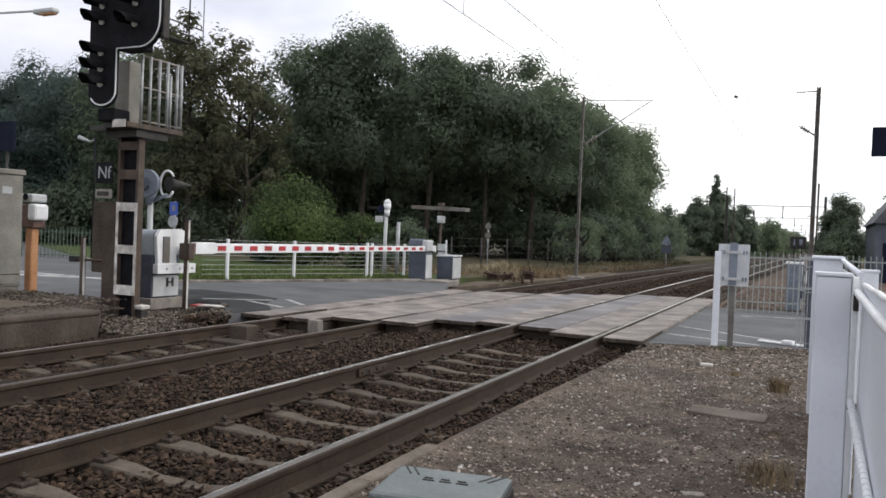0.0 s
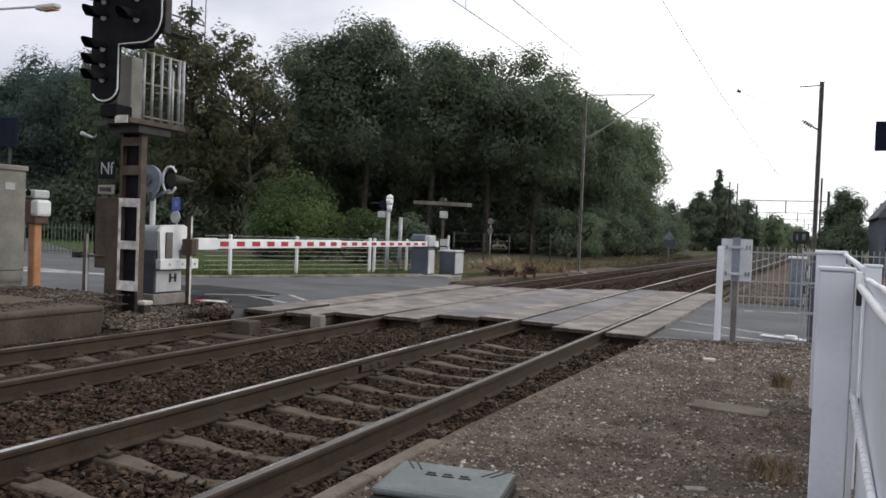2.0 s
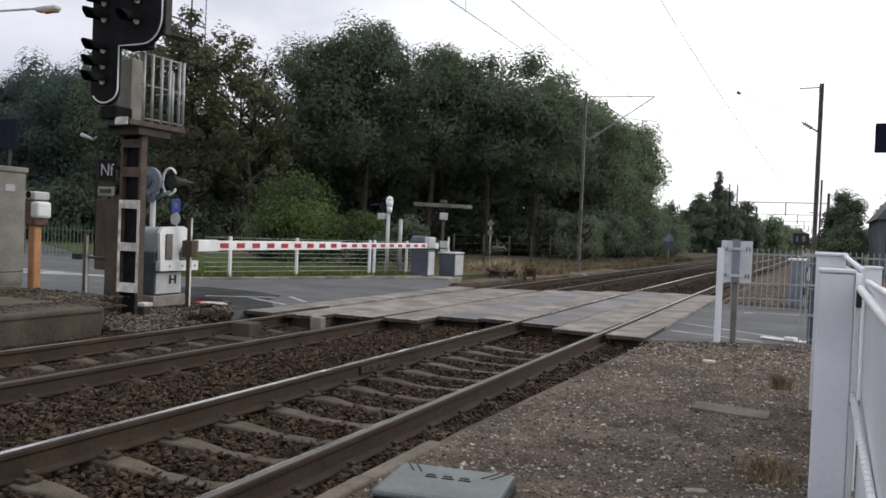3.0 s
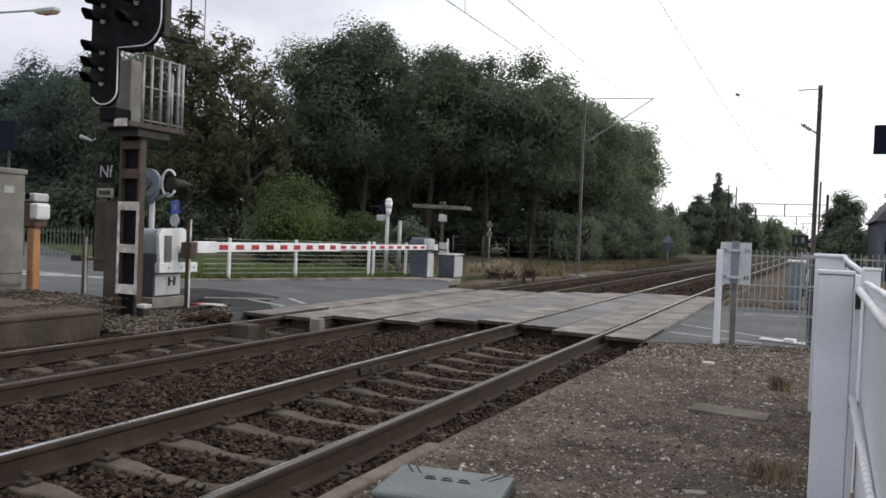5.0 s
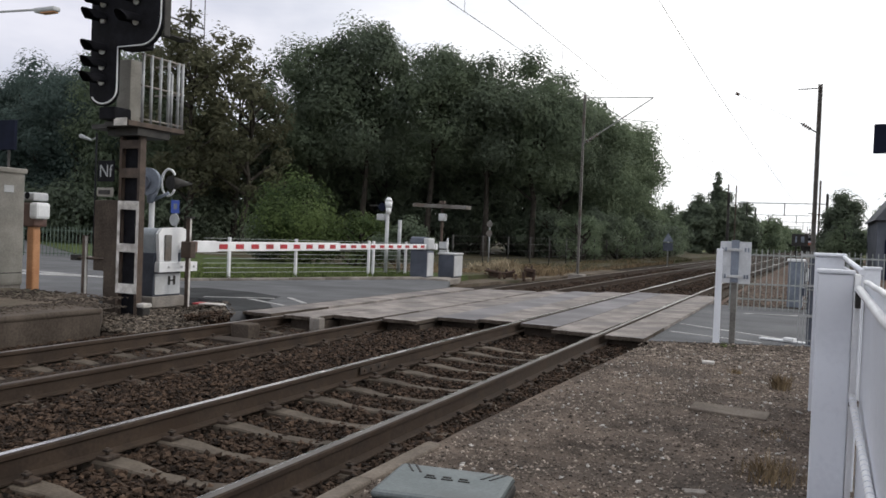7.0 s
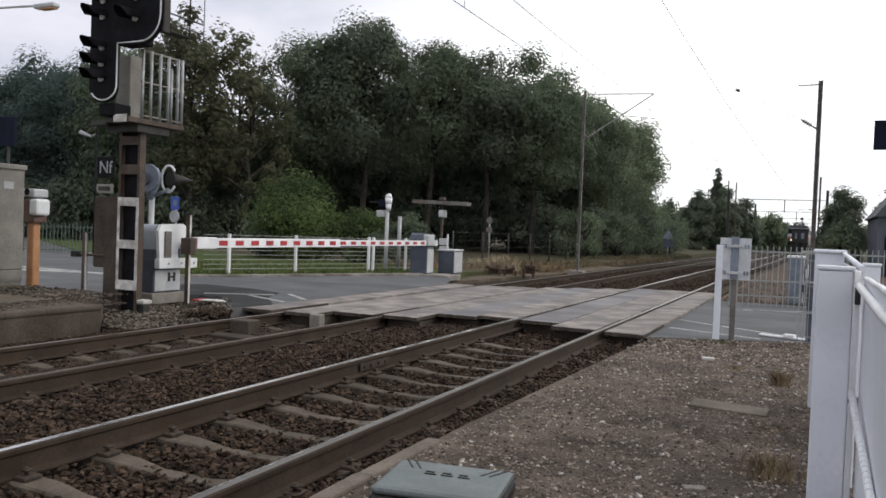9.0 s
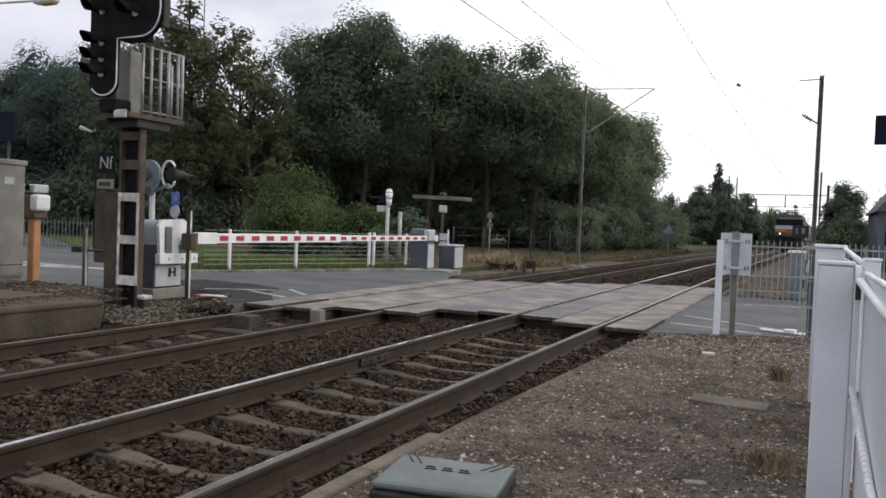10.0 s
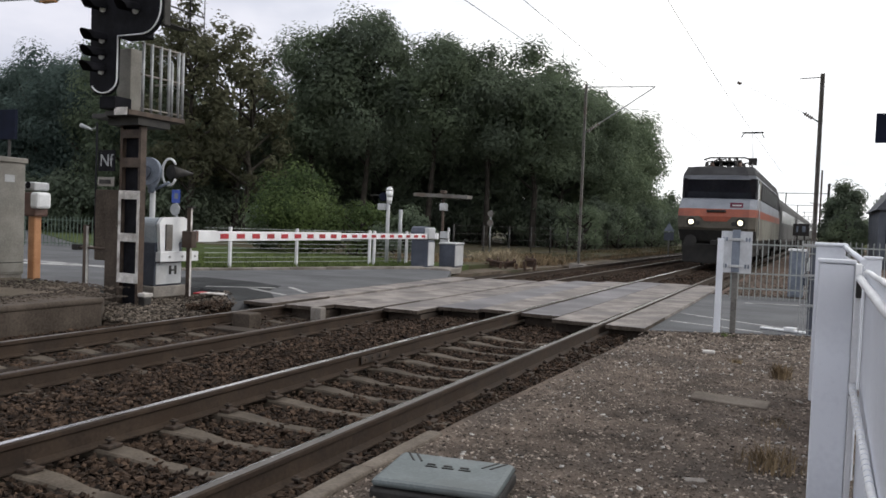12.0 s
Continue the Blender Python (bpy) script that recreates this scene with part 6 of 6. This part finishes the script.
def locomotive():
    t = thing("locomotive", "grey and orange electric locomotive with lit headlights", "locomotive", (0, 33, 0))
    LV = [(1.05, 0.42, 1.40), (1.50, 0.16, 1.46), (1.60, 0.06, 1.47), (2.05, 0.0, 1.48), (2.36, 0.16, 1.48), (2.76, 0.60, 1.46), (2.80, 0.78, 1.44), (3.58, 0.34, 1.40), (3.70, 0.30, 1.38), (4.06, 0.62, 1.27), (4.12, 1.2, 1.05)]
    stack(LV, ["loco_dark", "loco_brown", "loco_brown", "loco_orange", "loco_grey", "loco_grey", None, "loco_grey", "loco_roof", "loco_roof"],
          t, ["buffer_beam", "lower_lip", "lower_nose", "orange_band", "nose", "ledge", "", "brow", "roof", "roof"], 17.5)
    # windscreens between posts, sides with grilles
    for yf0, yf1, s in ((0.80, 0.37, 1), (16.70, 17.13, -1)):
        bm = B()
        v = [bm.verts.new(c) for c in ((-1.42, yf0 + s * 0.12, 2.80), (-1.22, yf0, 2.80), (1.22, yf0, 2.80), (1.42, yf0 + s * 0.12, 2.80), (1.38, yf1 + s * 0.12, 3.58), (1.16, yf1, 3.58), (-1.16, yf1, 3.58), (-1.38, yf1 + s * 0.12, 3.58))]
        bm.faces.new((v[1], v[2], v[5], v[6]))
        bm.faces.new((v[0], v[1], v[6], v[7]))
        bm.faces.new((v[2], v[3], v[4], v[5]))
        bmesh.ops.recalc_face_normals(bm, faces=bm.faces)
        glass = part("windscreen", bm, M["glass_dark"], t, "wide dark windscreen")
        part("frame_bar", box(B(), -1.2, 1.2, yf1 - 0.02, yf1 + 0.02, 3.54, 3.585), M["loco_grey"], glass)
    bm = B()
    for x0, x1 in ((-1.43, -1.36), (1.36, 1.43)):
        box(bm, x0, x1, 0.75, 16.75, 2.78, 3.60)
    part("side_wall", bm, M["loco_roof"], t, "dark louvred side wall")
    for x in (-1.445, 1.445):
        s = 1 if x > 0 else -1
        part("cab_side", box(B(), min(x, x - s * 0.05), max(x, x - s * 0.05), 0.78, 1.0, 2.78, 3.60), M["glass_dark"], t)
        part("cab_side", box(B(), min(x, x - s * 0.05), max(x, x - s * 0.05), 1.75, 2.6, 2.78, 3.60), M["loco_cream"], t)
        part("cab_window", box(B(), min(x, x + s * 0.01), max(x, x + s * 0.01), 1.0, 1.75, 2.80, 3.42), M["glass_dark"], t)
        for k in range(9):
            part("grille", box(B(), min(x, x + s * 0.02), max(x, x + s * 0.02), 2.9 + k * 1.3, 4.1 + k * 1.3, 2.85, 3.45, 0.01), M["coach_dark"], t)
        part("flank", box(B(), min(x + s * 0.02, x + s * 0.05), max(x + s * 0.02, x + s * 0.05), 0.75, 16.75, 1.15, 2.02), M["loco_cream"], t, "grimy beige lower flank")
        part("handrail", tube(B(), (x + s * 0.09, 0.95, 1.3), (x + s * 0.09, 0.95, 2.5), 0.02, 6), M["steel_grey"], t)
        part("step", box(B(), min(x, x + s * 0.05), max(x, x + s * 0.05), 1.6, 2.4, 0.55, 0.9), M["loco_dark"], t)
    for x in (-0.93, 0.93):
        part("headlight", disc(B(), (x, 0.0, 1.82), (0, 1, 0), 0.098, 0.09, 22), M["headlight"], t, "lit warm white headlight")
        part("lamp_ring", disc(B(), (x, 0.03, 1.82), (0, 1, 0), 0.19, 0.07, 22), M["dark_steel"], t)
        part("marker_lamp", disc(B(), (x * 0.72, 0.02, 1.78), (0, 1, 0), 0.08, 0.06, 16), M["dark_steel"], t)
        part("buffer", tube(B(), (x * 0.95, 0.4, 1.06), (x * 0.95, -0.25, 1.06), 0.10, 14), M["loco_dark"], t)
        part("buffer_head", disc(B(), (x * 0.95, -0.28, 1.06), (0, 1, 0), 0.24, 0.06, 22), M["loco_dark"], t)
    bm = B()
    for y in (-0.012, 0.25):
        bm.faces.new([bm.verts.new((x, y + (0.06 if z > 2.2 else 0.0), z)) for x, z in ((-0.62, 2.06), (0.62, 2.06), (0.42, 1.86), (-0.42, 1.86))])
    part("chevron", bm, M["loco_orange"], t, "orange band dipping between the headlights")
    part("nose_slot", box(B(), -0.36, 0.36, 0.03, 0.12, 2.22, 2.32, 0.01), M["loco_dark"], t)
    part("badge", box(B(), 0.50, 0.98, 0.20, 0.24, 2.42, 2.62, 0.01, pose(0, 0.03, 0.0)), M["badge_red"], t, "plum badge with a pale stripe")
    part("badge_stripe", box(B(), 0.58, 0.92, 0.205, 0.225, 2.49, 2.54), M["white"], t)
    part("plough", box(B(), -1.25, 1.25, 0.25, 0.40, 0.18, 0.95, 0.03), M["loco_dark"], t)
    part("coupler", box(B(), -0.12, 0.12, -0.25, 0.4, 0.9, 1.12, 0.03), M["loco_dark"], t)
    part("underframe", box(B(), -1.35, 1.35, 0.6, 16.9, 0.75, 1.12), M["loco_dark"], t)
    part("equipment_box", box(B(), -1.3, 1.3, 6.6, 10.9, 0.35, 0.8, 0.04), M["loco_dark"], t)
    bogie(t, 3.9)
    bogie(t, 13.6)
    # roof gear
    part("roof_well", box(B(), -0.8, 0.8, 2.0, 15.5, 4.02, 4.12, 0.03), M["loco_roof"], t)
    for y in (2.6, 4.3):
        for x in (-0.55, 0.55):
            part("insulator", tube(B(), (x, y, 4.1), (x, y, 4.42), 0.11, 10, 0.08), M["porcelain"], t)
    folded = part("pantograph", box(B(), -0.6, 0.6, 2.5, 4.4, 4.40, 4.47, 0.02), M["dark_steel"], t, "folded pantograph")
    part("bow", bent(B(), [(-0.95, 3.0, 4.55), (-0.7, 3.0, 4.64), (0.7, 3.0, 4.64), (0.95, 3.0, 4.55)], 0.035, 6), M["dark_steel"], folded)
    part("arm", tube(B(), (-0.4, 4.3, 4.5), (-0.35, 2.9, 4.62), 0.05, 6), M["dark_steel"], folded)
    part("arm", tube(B(), (0.4, 4.3, 4.5), (0.35, 2.9, 4.62), 0.05, 6), M["dark_steel"], folded)
    part("switch_gear", box(B(), -0.85, -0.4, 3.4, 4.2, 4.05, 4.38, 0.03), M["dark_steel"], t)
    part("switch_gear", box(B(), 0.35, 0.6, 3.4, 4.6, 4.05, 4.34, 0.03), M["dark_steel"], t)
    for x, y, h in ((-0.75, 2.4, 0.3), (-0.2, 2.6, 0.42), (0.12, 2.7, 0.5), (0.42, 2.5, 0.36), (-0.45, 3.0, 0.45), (0.68, 2.9, 0.28)):
        part("switch_gear", tube(B(), (x, y, 4.1), (x, y, 4.1 + h), 0.10, 8, 0.06), M["dark_steel"], t)
        part("cable", bent(B(), [(x, y, 4.1 + h), (x + 0.15, y + 0.3, 4.16 + h), (x + 0.25, y + 0.7, 4.2)], 0.025, 6), M["dark_steel"], t)
    part("switch_gear", tube(B(), (0.55, 6.5, 4.1), (0.55, 6.5, 4.5), 0.13, 10), M["porcelain"], t)
    up = part("pantograph", box(B(), -0.5, 0.5, 14.0, 15.6, 4.36, 4.42, 0.02), M["dark_steel"], t, "raised pantograph")
    part("arm", tube(B(), (0, 14.1, 4.42), (0, 15.6, 5.55), 0.05, 8), M["dark_steel"], up)
    part("knuckle", box(B(), -0.22, 0.22, 15.45, 15.7, 5.35, 5.75, 0.04), M["dark_steel"], up)
    part("arm", tube(B(), (0, 15.6, 5.55), (0, 14.6, 7.02), 0.014, 6), M["steel_grey"], up)
    part("bow", bent(B(), [(-0.60, 14.6, 6.80), (-0.46, 14.6, 7.06), (0.46, 14.6, 7.06), (0.60, 14.6, 6.80)], 0.03, 6), M["dark_steel"], up)
    part("shoe", box(B(), -0.56, 0.56, 14.4, 14.8, 7.07, 7.10), M["dark_steel"], up)
    for x in (-0.45, 0.45):
        for y in (14.2, 15.4):
            part("insulator", tube(B(), (x, y, 4.1), (x, y, 4.38), 0.1, 10, 0.07), M["porcelain"], t)
    return t


def coach():
    t = thing("coach", "grey passenger coach with a dark window band", "railway coach", (0, 51, 0), 0, "coaches of the train")
    LV = [(0.95, 0.02, 1.40), (1.15, 0.0, 1.42), (2.10, 0.0, 1.43), (3.05, 0.0, 1.42), (3.35, 0.0, 1.36), (3.75, 0.0, 1.10), (3.98, 0.0, 0.55)]
    stack(LV, ["loco_dark", "coach_grey", "coach_dark", "coach_grey", "coach_grey", "loco_roof"], t, ["sill", "lower_side", "window_band", "cornice", "roof_side", "roof"], 26.0)
    for s in (-1, 1):
        for k in range(10):
            y = 3.2 + k * 2.05
            part("window", box(B(), min(s * 1.425, s * 1.436), max(s * 1.425, s * 1.436), y, y + 1.4, 2.2, 2.95, 0.01), M["glass_dark"], t)
        for y in (1.0, 24.2):
            part("door", box(B(), min(s * 1.43, s * 1.445), max(s * 1.43, s * 1.445), y, y + 0.8, 1.2, 3.1, 0.01), M["coach_grey"], t)
    part("gangway", box(B(), -0.6, 0.6, -0.25, 26.25, 1.2, 3.3, 0.02), M["loco_dark"], t)
    part("underframe", box(B(), -1.2, 1.2, 6.5, 19.5, 0.4, 0.98, 0.05), M["loco_dark"], t)
    bogie(t, 3.6)
    bogie(t, 22.4)
    return t


engine = locomotive()
coaches = [coach()]
for k in range(1, 5):
    coaches.append(copy_thing(coaches[0], pose(0, 51 + 26.5 * k, 0)))

SPEED, LAST = 33.5, 33.0


def motions():
    """The train comes down the line at an even speed."""
    for ob, lag, long in [(engine, 0.0, 17.5)] + [(c, 17.9 + 26.5 * k, 26.0) for k, c in enumerate(coaches)]:
        rows = []
        for i in range(25):
            t = i * 0.5
            y = LAST + SPEED * (12.0 - t) + lag
            xa, xb = track_x(y + 0.15 * long), track_x(y + 0.85 * long)
            turn = math.degrees(math.atan2(xb - xa, 0.7 * long))
            rows.append((t, pose(xa - (xb - xa) * 0.15 / 0.7, y, 0, 0, 0, -turn)))
        walk(ob, rows)


motions()
